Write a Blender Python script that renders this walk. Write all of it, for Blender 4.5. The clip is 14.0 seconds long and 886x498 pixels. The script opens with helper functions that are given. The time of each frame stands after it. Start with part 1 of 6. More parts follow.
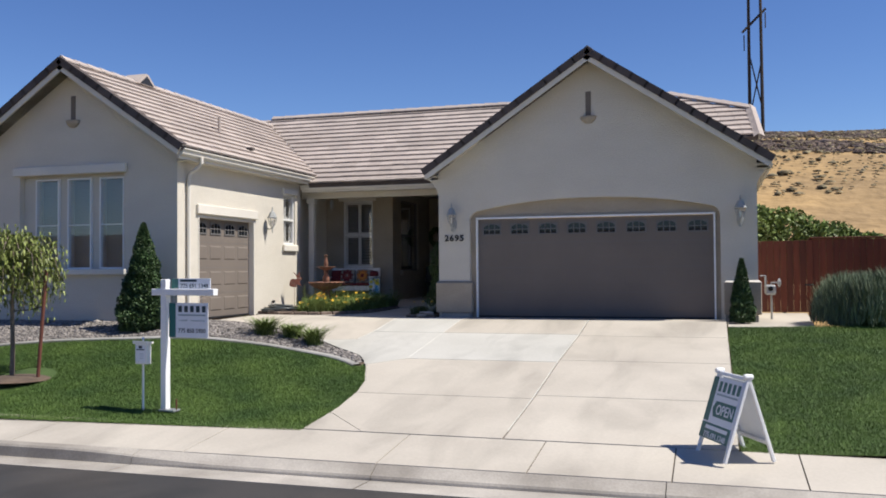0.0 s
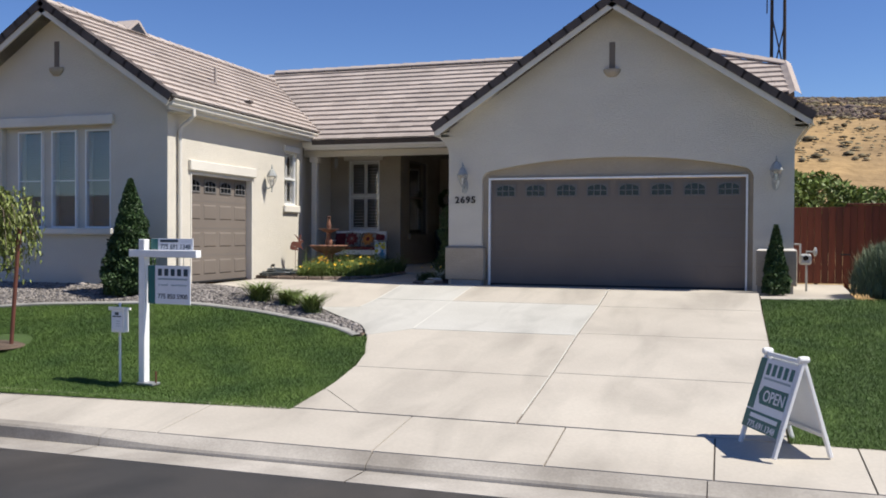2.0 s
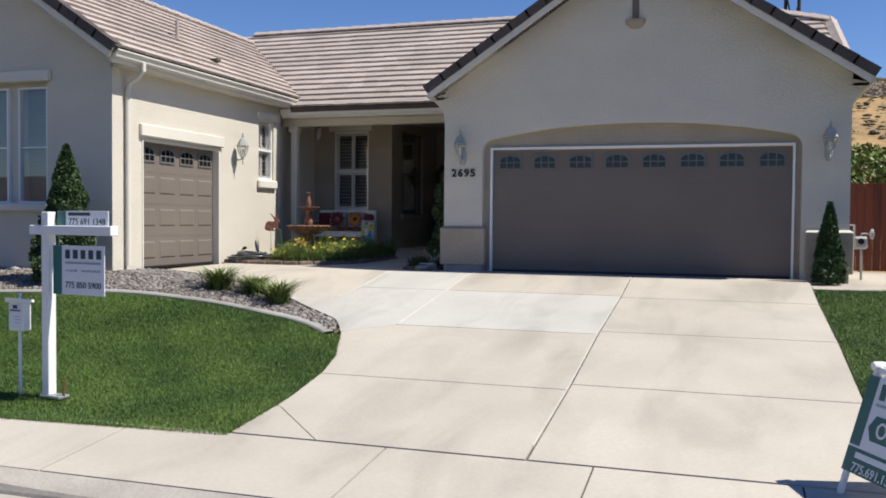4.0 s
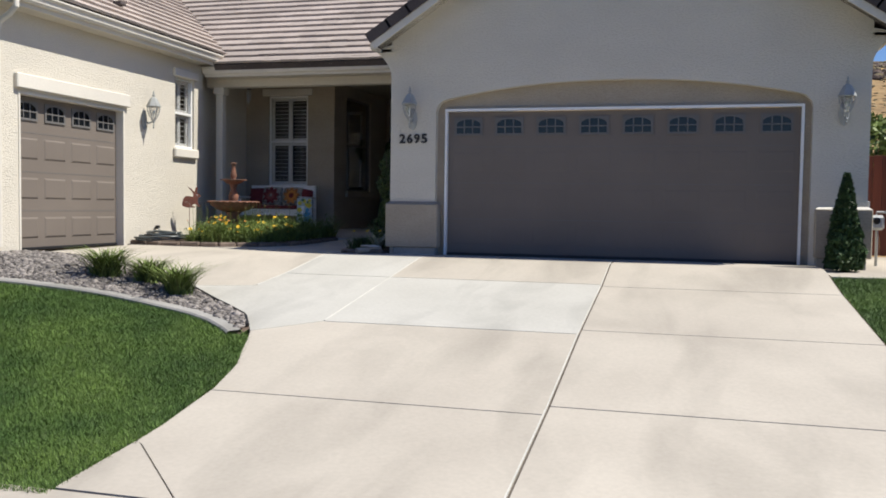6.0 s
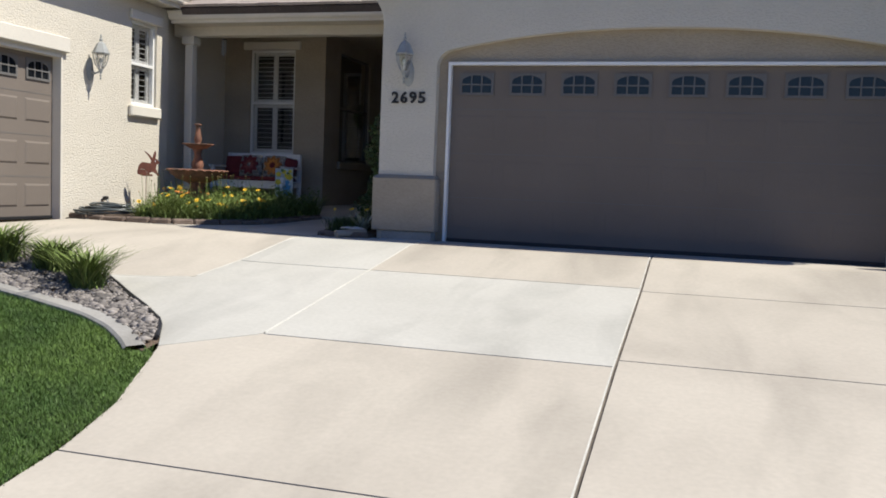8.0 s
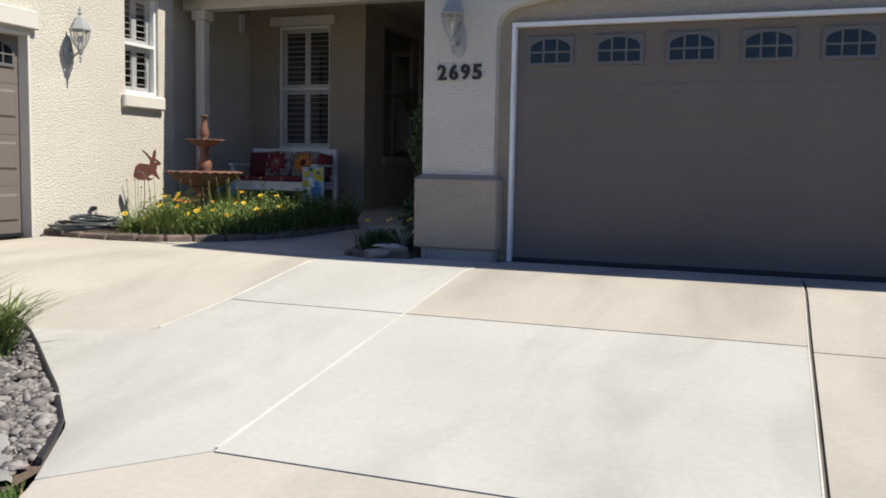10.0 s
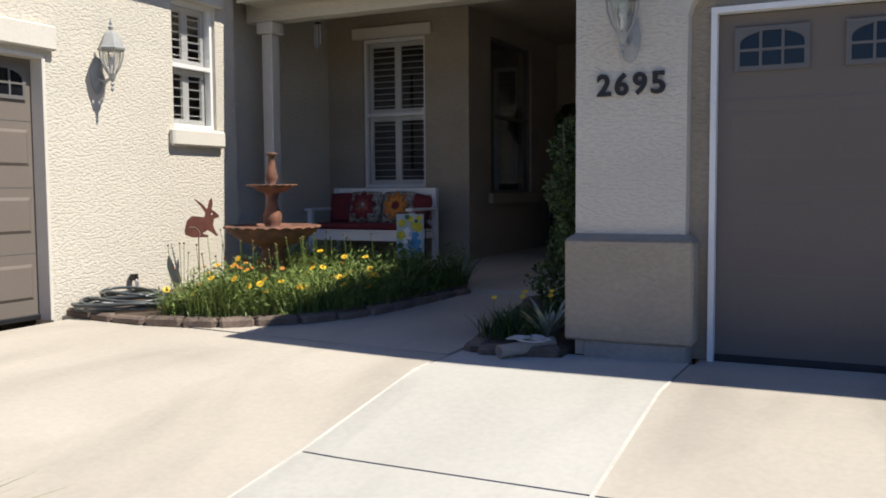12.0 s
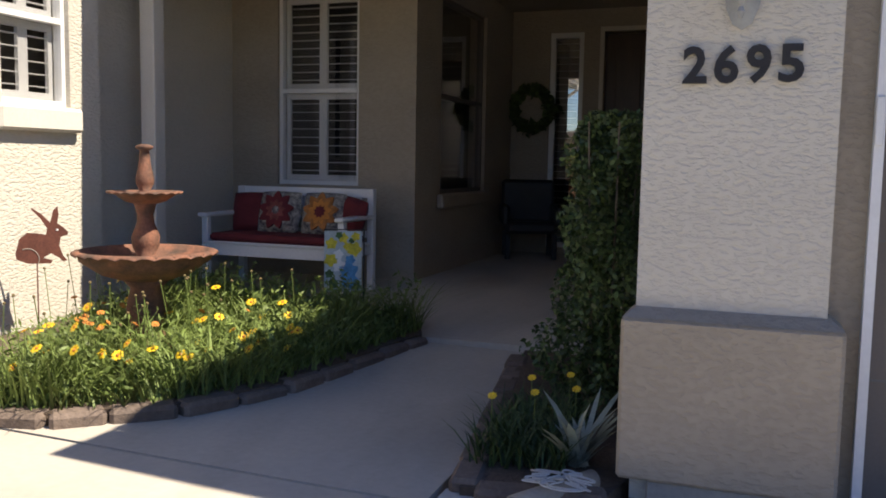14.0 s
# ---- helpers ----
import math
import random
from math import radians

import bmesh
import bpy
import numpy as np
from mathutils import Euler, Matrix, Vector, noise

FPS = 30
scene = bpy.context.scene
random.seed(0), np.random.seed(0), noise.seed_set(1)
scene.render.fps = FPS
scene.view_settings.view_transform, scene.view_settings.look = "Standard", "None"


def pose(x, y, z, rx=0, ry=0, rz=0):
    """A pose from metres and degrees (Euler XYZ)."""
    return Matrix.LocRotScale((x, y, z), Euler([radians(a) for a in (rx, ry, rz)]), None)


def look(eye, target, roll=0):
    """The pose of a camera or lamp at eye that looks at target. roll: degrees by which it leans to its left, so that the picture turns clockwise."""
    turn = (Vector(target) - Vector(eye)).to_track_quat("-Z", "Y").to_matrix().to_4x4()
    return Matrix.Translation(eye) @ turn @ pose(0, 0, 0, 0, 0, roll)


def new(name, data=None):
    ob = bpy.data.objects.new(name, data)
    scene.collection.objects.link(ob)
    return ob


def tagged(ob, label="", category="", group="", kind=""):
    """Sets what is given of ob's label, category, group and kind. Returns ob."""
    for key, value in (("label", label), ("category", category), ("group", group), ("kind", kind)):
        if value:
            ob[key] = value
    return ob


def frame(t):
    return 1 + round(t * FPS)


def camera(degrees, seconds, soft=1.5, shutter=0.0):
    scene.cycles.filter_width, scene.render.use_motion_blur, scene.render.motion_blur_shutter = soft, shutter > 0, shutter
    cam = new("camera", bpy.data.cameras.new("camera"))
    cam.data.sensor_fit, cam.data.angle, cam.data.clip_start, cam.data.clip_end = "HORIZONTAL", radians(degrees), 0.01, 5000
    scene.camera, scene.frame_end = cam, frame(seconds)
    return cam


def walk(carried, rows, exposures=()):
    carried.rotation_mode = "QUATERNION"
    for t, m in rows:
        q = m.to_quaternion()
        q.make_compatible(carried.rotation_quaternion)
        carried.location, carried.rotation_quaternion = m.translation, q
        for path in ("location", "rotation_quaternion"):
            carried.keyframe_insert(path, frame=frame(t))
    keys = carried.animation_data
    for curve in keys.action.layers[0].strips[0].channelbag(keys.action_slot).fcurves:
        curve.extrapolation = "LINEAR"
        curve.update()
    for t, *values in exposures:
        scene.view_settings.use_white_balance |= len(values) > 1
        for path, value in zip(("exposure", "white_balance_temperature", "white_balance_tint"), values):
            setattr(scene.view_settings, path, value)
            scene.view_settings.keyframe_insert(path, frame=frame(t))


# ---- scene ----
cam = camera(53.5, 14.0, soft=1.8)
PATH = [
    (0, (4.868, -18.358, 1.042), (4.284, -16.446, 1.088), -0.4),
    (0.5, (4.857, -18.298, 1.031), (4.259, -16.389, 1.045), -0.4),
    (1, (4.744, -18.025, 1.015), (4.177, -16.107, 1.008), 0.3),
    (1.5, (4.59, -17.605, 1.017), (4.033, -15.685, 0.99), 0.2),
    (2, (4.53, -17.165, 1.002), (3.922, -15.261, 0.97), 0.3),
    (2.5, (4.365, -16.614, 0.972), (3.836, -14.685, 0.935), 1.9),
    (3, (4.29, -16.105, 0.938), (3.766, -14.176, 0.889), 1.5),
    (3.2, (4.219, -15.841, 0.963), (3.657, -13.922, 0.916), 1.1),
    (5.3, (3.584, -13.385, 0.711), (2.956, -11.489, 0.615), 0.2),
    (5.5, (3.539, -13.152, 0.73), (2.915, -11.254, 0.644), 0.3),
    (6, (3.404, -12.569, 0.712), (2.882, -10.641, 0.616), 0.8),
    (6.5, (3.345, -11.977, 0.688), (2.782, -10.06, 0.582), 0.7),
    (7, (3.204, -11.412, 0.658), (2.651, -9.494, 0.532), 1.1),
    (7.5, (3.113, -10.799, 0.644), (2.593, -8.872, 0.512), 1.7),
    (7.7, (3.075, -10.574, 0.668), (2.538, -8.652, 0.53), 2.0),
    (9.8, (2.323, -7.83, 0.773), (1.668, -5.949, 0.588), 1.0),
    (10, (2.274, -7.69, 0.825), (1.574, -5.825, 0.646), 1.1),
    (10.5, (1.906, -7.113, 0.879), (1.129, -5.278, 0.705), 1.1),
    (11, (1.618, -6.568, 0.93), (0.751, -4.773, 0.773), 0.7),
    (11.5, (1.223, -6.009, 1.012), (0.332, -4.225, 0.858), 1.0),
    (12, (0.879, -5.51, 1.073), (0.009, -3.714, 0.937), -0.4),
    (12.5, (0.523, -4.938, 1.154), (-0.355, -3.147, 1.009), 0.1),
    (13, (0.172, -4.484, 1.215), (-0.642, -2.664, 1.058), 1.1),
    (13.5, (-0.114, -3.928, 1.28), (-0.882, -2.089, 1.115), 0.0),
    (14, (-0.374, -3.532, 1.332), (-1.05, -1.66, 1.137), 1.0),
]
walk(cam, [(t, look(eye, target, roll)) for t, eye, target, roll in PATH],
     [(0, 0.36, 6550, 10), (7.5, 0.37, 6600, 8), (11, 0.36, 6650, 8), (12, 0.45, 6700, 9), (12.5, 0.6, 6750, 9), (13, 0.52, 6800, 10), (13.5, 0.52, 6900, 11), (14, 0.88, 7350, 12)])

# ---- light ----
SUN = Vector((0.69, 0.03, 1.0)).normalized()
world = bpy.data.worlds.new("sky")
scene.world = world
world.use_nodes = True
wn = world.node_tree.nodes
sky = wn.new("ShaderNodeTexSky")
sky.sky_type = "NISHITA"
sky.sun_disc = False
sky.sun_elevation = math.asin(SUN.z)
sky.sun_rotation = math.atan2(SUN.x, SUN.y)
sky.altitude = 1400
sky.air_density, sky.dust_density, sky.ozone_density = 1.0, 0.0, 5.0
deep = wn.new("ShaderNodeHueSaturation")
deep.inputs["Hue"].default_value, deep.inputs["Saturation"].default_value = 0.512, 1.14
world.node_tree.links.new(sky.outputs[0], deep.inputs["Color"])
world.node_tree.links.new(deep.outputs[0], wn["Background"].inputs[0])
wn["Background"].inputs[1].default_value = 0.096
sun_lamp = bpy.data.lights.new("sun", "SUN")
sun_lamp.energy, sun_lamp.angle, sun_lamp.color = 5.0, radians(0.53), (1.0, 0.95, 0.87)
sun = new("sun", sun_lamp)
sun.matrix_world = look(SUN * 30, (0, 0, 0))


# ---- materials ----
def mat(name, col, rough=0.75, var=0.12, scale=1.5, fine=40.0, bump=0.2, depth=0.004, metal=0.0, rnd=0.0, island=0.0,
        col2=None, spec=0.5, streak=(1, 1, 1), stain=0.0, flat=None):
    m = bpy.data.materials.new(name)
    m.use_nodes = True
    n, l = m.node_tree.nodes, m.node_tree.links
    b = n["Principled BSDF"]
    b.inputs["Roughness"].default_value, b.inputs["Metallic"].default_value = rough, metal
    b.inputs["Specular IOR Level"].default_value = spec
    tc, mp = n.new("ShaderNodeTexCoord"), n.new("ShaderNodeMapping")
    mp.inputs["Scale"].default_value = streak
    l.new(tc.outputs["Object"], mp.inputs["Vector"])
    big, small = n.new("ShaderNodeTexNoise"), n.new("ShaderNodeTexNoise")
    for t, s, d in ((big, scale, 5), (small, fine, 4)):
        t.inputs["Scale"].default_value, t.inputs["Detail"].default_value = s, d
        l.new(mp.outputs[0], t.inputs["Vector"])
    mix = n.new("ShaderNodeMix")
    mix.data_type = "RGBA"
    second = col2 or [c * (1 - 1.6 * var) for c in col]
    mix.inputs[6].default_value, mix.inputs[7].default_value = (*[min(1, c * (1 + var * 0.5)) for c in col], 1), (*second, 1)
    ramp = n.new("ShaderNodeMapRange")
    ramp.inputs[1].default_value, ramp.inputs[2].default_value = 0.32, 0.7
    l.new(big.outputs[0], ramp.inputs[0])
    l.new(ramp.outputs[0], mix.inputs[0])
    hsv = n.new("ShaderNodeHueSaturation")
    l.new(mix.outputs[2], hsv.inputs["Color"])
    val = n.new("ShaderNodeMapRange")
    val.inputs[1].default_value, val.inputs[2].default_value = 0.25, 0.75
    val.inputs[3].default_value, val.inputs[4].default_value = 1 - var, 1 + var
    l.new(small.outputs[0], val.inputs[0])
    out = val.outputs[0]
    for amount, node, sock in ((rnd, "ShaderNodeObjectInfo", "Random"), (island, "ShaderNodeNewGeometry", "Random Per Island")):
        if amount:
            src, r, mul = n.new(node), n.new("ShaderNodeMapRange"), n.new("ShaderNodeMath")
            r.inputs[3].default_value, r.inputs[4].default_value = 1 - amount, 1 + amount
            mul.operation = "MULTIPLY"
            l.new(src.outputs[sock], r.inputs[0])
            l.new(out, mul.inputs[0])
            l.new(r.outputs[0], mul.inputs[1])
            out = mul.outputs[0]
    if stain:
        # cloudy grime, drawn out along the fall of the slab
        ms, ts, rs, mu = n.new("ShaderNodeMapping"), n.new("ShaderNodeTexNoise"), n.new("ShaderNodeMapRange"), n.new("ShaderNodeMath")
        ms.inputs["Scale"].default_value = (1.6, 0.55, 1.0)
        ts.inputs["Scale"].default_value, ts.inputs["Detail"].default_value, ts.inputs["Distortion"].default_value = 0.9, 8, 0.5
        rs.inputs[1].default_value, rs.inputs[2].default_value = 0.48, 0.74
        rs.inputs[3].default_value, rs.inputs[4].default_value = 1.0, 1.0 - stain
        mu.operation = "MULTIPLY"
        l.new(tc.outputs["Object"], ms.inputs["Vector"])
        l.new(ms.outputs[0], ts.inputs["Vector"])
        l.new(ts.outputs[0], rs.inputs[0])
        l.new(out, mu.inputs[0])
        l.new(rs.outputs[0], mu.inputs[1])
        out = mu.outputs[0]
    l.new(out, hsv.inputs["Value"])
    l.new(hsv.outputs[0], b.inputs["Base Color"])
    if bump:
        bp = n.new("ShaderNodeBump")
        bp.inputs["Strength"].default_value, bp.inputs["Distance"].default_value = bump, depth
        height = small.outputs[0]
        if flat:
            # trowelled plaster: level dabs with ragged hollows between them
            pl = n.new("ShaderNodeMapRange")
            pl.interpolation_type = "SMOOTHSTEP"
            pl.inputs[1].default_value, pl.inputs[2].default_value = flat
            l.new(height, pl.inputs[0])
            height = pl.outputs[0]
        l.new(height, bp.inputs["Height"])
        l.new(bp.outputs[0], b.inputs["Normal"])
    return m


def glass(name, tint=(0.008, 0.01, 0.013)):
    m = bpy.data.materials.new(name)
    m.use_nodes = True
    b = m.node_tree.nodes["Principled BSDF"]
    b.inputs["Base Color"].default_value = (*tint, 1)
    b.inputs["Roughness"].default_value = 0.03
    b.inputs["IOR"].default_value = 1.45
    return m


def clear_glass(name, low=0.1, high=0.6):
    m = bpy.data.materials.new(name)
    m.use_nodes = True
    n, l = m.node_tree.nodes, m.node_tree.links
    tr, gl, mx, fr, mr = n.new("ShaderNodeBsdfTransparent"), n.new("ShaderNodeBsdfGlossy"), n.new("ShaderNodeMixShader"), n.new("ShaderNodeLayerWeight"), n.new("ShaderNodeMapRange")
    gl.inputs["Roughness"].default_value = 0.02
    fr.inputs[0].default_value = 0.2
    mr.inputs[3].default_value, mr.inputs[4].default_value = low, high
    l.new(fr.outputs[1], mr.inputs[0])
    l.new(mr.outputs[0], mx.inputs[0])
    l.new(tr.outputs[0], mx.inputs[1])
    l.new(gl.outputs[0], mx.inputs[2])
    l.new(mx.outputs[0], n["Material Output"].inputs[0])
    return m


STUCCO = mat("stucco", (0.62, 0.578, 0.495), 0.9, 0.04, 0.9, 26, 0.55, 0.007, spec=0.2, streak=(1, 1, 2.1), flat=(0.36, 0.56))
# plinth and reveal tan; on porch and entry it also stands in for shade
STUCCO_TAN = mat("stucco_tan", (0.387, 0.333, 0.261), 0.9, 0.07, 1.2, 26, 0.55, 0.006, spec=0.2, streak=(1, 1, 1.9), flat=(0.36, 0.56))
TRIM = mat("painted_trim", (0.666, 0.630, 0.558), 0.65, 0.05, 1.5, 60, 0.3, 0.006, spec=0.3)
WHITE = mat("white_paint", (0.8, 0.8, 0.79), 0.5, 0.04, 2, 50, 0.1, 0.002)
VINYL = mat("white_vinyl", (0.78, 0.78, 0.76), 0.4, 0.03, 2, 50, 0.05, 0.002)
DOOR = mat("taupe_door_paint", (0.176, 0.150, 0.129), 0.7, 0.05, 1.0, 90, 0.15, 0.002, spec=0.2)
DOOR_FRAME = mat("grey_window_insert", (0.14, 0.135, 0.13), 0.6, 0.05, 3, 60, 0.05, 0.002)
TILE = mat("concrete_roof_tile", (0.43, 0.37, 0.33), 0.85, 0.12, 0.8, 30, 0.4, 0.006, island=0.09, spec=0.2)
RAKE = mat("dark_rake_tile", (0.1, 0.083, 0.077), 0.85, 0.15, 1.5, 30, 0.4, 0.006, rnd=0.1, spec=0.2)
CONCRETE = mat("beige_concrete", (0.491, 0.449, 0.382), 0.85, 0.05, 0.6, 28, 0.25, 0.003, col2=(0.412, 0.374, 0.318), spec=0.25, stain=0.22)
CONCRETE_NEW = mat("pale_concrete", (0.491, 0.479, 0.437), 0.85, 0.05, 0.7, 28, 0.25, 0.003, col2=(0.428, 0.416, 0.375), spec=0.25, stain=0.24)
EDGING = mat("edging_concrete", (0.336, 0.323, 0.298), 0.9, 0.1, 1.8, 40, 0.4, 0.005, col2=(0.227, 0.218, 0.197))
JOINT = mat("joint_dirt", (0.13, 0.11, 0.09), 0.95, 0.2, 4, 60)
ASPHALT = mat("asphalt", (0.056, 0.051, 0.047), 0.9, 0.22, 0.7, 130, 0.6, 0.006, col2=(0.038, 0.038, 0.039), spec=0.25, stain=0.3)
KERB = mat("kerb_concrete", (0.420, 0.386, 0.336), 0.85, 0.12, 1.2, 40, 0.3, 0.004, col2=(0.252, 0.227, 0.193))
SOIL = mat("soil", (0.12, 0.085, 0.06), 0.95, 0.25, 3, 50, 0.8, 0.02)
TURF = mat("turf_soil", (0.066, 0.115, 0.026), 0.95, 0.3, 2, 80, 0.8, 0.02)
GRASS = mat("grass_blade", (0.108, 0.172, 0.036), 0.6, 0.22, 1.1, 9, 0, island=0.3, col2=(0.048, 0.098, 0.021), spec=0.3)
LEAF = mat("bed_leaf", (0.155, 0.210, 0.055), 0.55, 0.2, 2, 12, 0, island=0.4, spec=0.3)
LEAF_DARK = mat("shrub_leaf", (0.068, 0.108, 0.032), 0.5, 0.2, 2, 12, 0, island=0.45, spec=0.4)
SPRUCE = mat("spruce_needle", (0.044, 0.082, 0.027), 0.6, 0.2, 3, 14, 0, island=0.45, spec=0.3)
LAVENDER = mat("grey_green_leaf", (0.168, 0.210, 0.126), 0.7, 0.2, 2, 12, 0, island=0.4, spec=0.2)
LIME = mat("weeping_leaf", (0.168, 0.202, 0.050), 0.55, 0.2, 2, 12, 0, island=0.4, spec=0.3)
PETAL = mat("yellow_petal", (0.8, 0.52, 0.02), 0.6, 0.1, 5, 40, 0, rnd=0.15)
ORANGE = mat("orange_petal", (0.55, 0.2, 0.03), 0.65, 0.15, 5, 40, 0, rnd=0.25)
SEED = mat("seed_head", (0.16, 0.12, 0.05), 0.9, 0.2, 5, 60)
BARK = mat("bark", (0.2, 0.16, 0.12), 0.9, 0.25, 4, 40, 0.8, 0.01, streak=(4, 4, 1))
PEBBLE = mat("river_pebble", (0.202, 0.181, 0.164), 0.7, 0.2, 6, 60, 0.1, 0.003, island=0.6)
STONE = mat("border_stone", (0.180, 0.135, 0.106), 0.9, 0.2, 5, 50, 0.6, 0.01, rnd=0.2)
TERRACOTTA = mat("terracotta", (0.225, 0.097, 0.059), 0.85, 0.25, 9, 60, 0.5, 0.006, col2=(0.077, 0.050, 0.038))
RUST = mat("rusted_steel", (0.153, 0.050, 0.032), 0.8, 0.2, 8, 70, 0.3, 0.002)
FENCE = mat("red_stained_board", (0.126, 0.030, 0.014), 0.75, 0.2, 2, 40, 0.4, 0.004, rnd=0.3, streak=(6, 6, 0.6))
METAL = mat("galvanised_grey", (0.42, 0.43, 0.43), 0.45, 0.12, 5, 60, 0.1, 0.002, metal=0.6)
LAMP_WHITE = mat("aged_white_metal", (0.34, 0.35, 0.34), 0.5, 0.12, 10, 80, 0.2, 0.002)
BLACK = mat("black_metal", (0.02, 0.02, 0.022), 0.5, 0.2, 6, 60)
HOSE = mat("dark_hose", (0.075, 0.088, 0.09), 0.3, 0.2, 9, 60, 0.05, 0.002)
ROPE = mat("grey_rope", (0.52, 0.52, 0.5), 0.9, 0.1, 9, 120, 0.5, 0.003)
CREAM = mat("cream_pipe", (0.34, 0.3, 0.25), 0.6, 0.1, 6, 60, 0.2, 0.003)
TEAL = mat("teal_ink", (0.008, 0.12, 0.115), 0.4, 0.06, 4, 60, 0)
SIGN_WHITE = mat("sign_white", (0.72, 0.75, 0.8), 0.35, 0.03, 3, 60, 0)
INK = mat("dark_ink", (0.015, 0.04, 0.06), 0.4, 0.1, 4, 60, 0)
GREY_INK = mat("grey_ink", (0.3, 0.38, 0.42), 0.4, 0.1, 4, 60, 0)
NUMBER = mat("dark_bronze", (0.022, 0.018, 0.016), 0.45, 0.15, 6, 60, 0.1, 0.002)
RED = mat("red_cushion", (0.15, 0.02, 0.025), 0.9, 0.15, 8, 120, 0.5, 0.004)
FLORAL = mat("dark_floral_cloth", (0.045, 0.04, 0.05), 0.9, 0.4, 22, 90, 0.4, 0.003, col2=(0.45, 0.42, 0.36))
ROSE = mat("rose_print", (0.26, 0.07, 0.06), 0.9, 0.3, 18, 90, 0.3, 0.003)
YELLOW_CLOTH = mat("yellow_print", (0.42, 0.17, 0.05), 0.9, 0.3, 18, 90, 0.3, 0.003)
FLAG_SKY = mat("flag_cloth", (0.5, 0.58, 0.6), 0.8, 0.15, 9, 90, 0.2, 0.002)
FLAG_YELLOW = mat("flag_yellow", (0.7, 0.58, 0.06), 0.8, 0.2, 20, 90, 0.2, 0.002)
FLAG_BLUE = mat("flag_blue", (0.1, 0.32, 0.55), 0.8, 0.2, 20, 90, 0.2, 0.002)
FLAG_GREEN = mat("flag_green", (0.08, 0.16, 0.06), 0.8, 0.3, 20, 90, 0.2, 0.002)
BLIND = mat("blind_slat", (0.24, 0.255, 0.235), 0.5, 0.05, 4, 60, 0)
# near-black that stands in for unlit space behind glass and in the pipe
DARK = mat("unlit_black", (0.02, 0.02, 0.02), 0.9, 0.1, 3, 30)
DOOR_WOOD = mat("dark_stained_door", (0.05, 0.024, 0.015), 0.45, 0.2, 2, 50, 0.2, 0.003, streak=(5, 5, 0.6))
GLASS = glass("window_glass")
FILLER = mat("joint_filler", (0.594, 0.576, 0.522), 0.9, 0.1, 3, 40, 0.4, 0.004)
CLEAR = clear_glass("thin_glass")
DIM = clear_glass("shaded_glass", 0.03, 0.35)
COATED = clear_glass("coated_glass", 0.34, 0.7)
DRY = mat("dry_hillside", (0.378, 0.252, 0.117), 0.95, 0.22, 0.11, 1.1, 0.6, 0.4, col2=(0.279, 0.194, 0.104), spec=0.1)
ROCK = mat("lava_rock", (0.13, 0.1, 0.085), 0.95, 0.25, 0.3, 3, 0.5, 0.1, island=0.5, spec=0.1)
SAGE = mat("sagebrush", (0.243, 0.203, 0.126), 0.95, 0.25, 0.3, 3, 0.4, 0.1, island=0.4, spec=0.1)
POLE = mat("weathered_pole", (0.045, 0.035, 0.03), 0.9, 0.2, 1, 20)


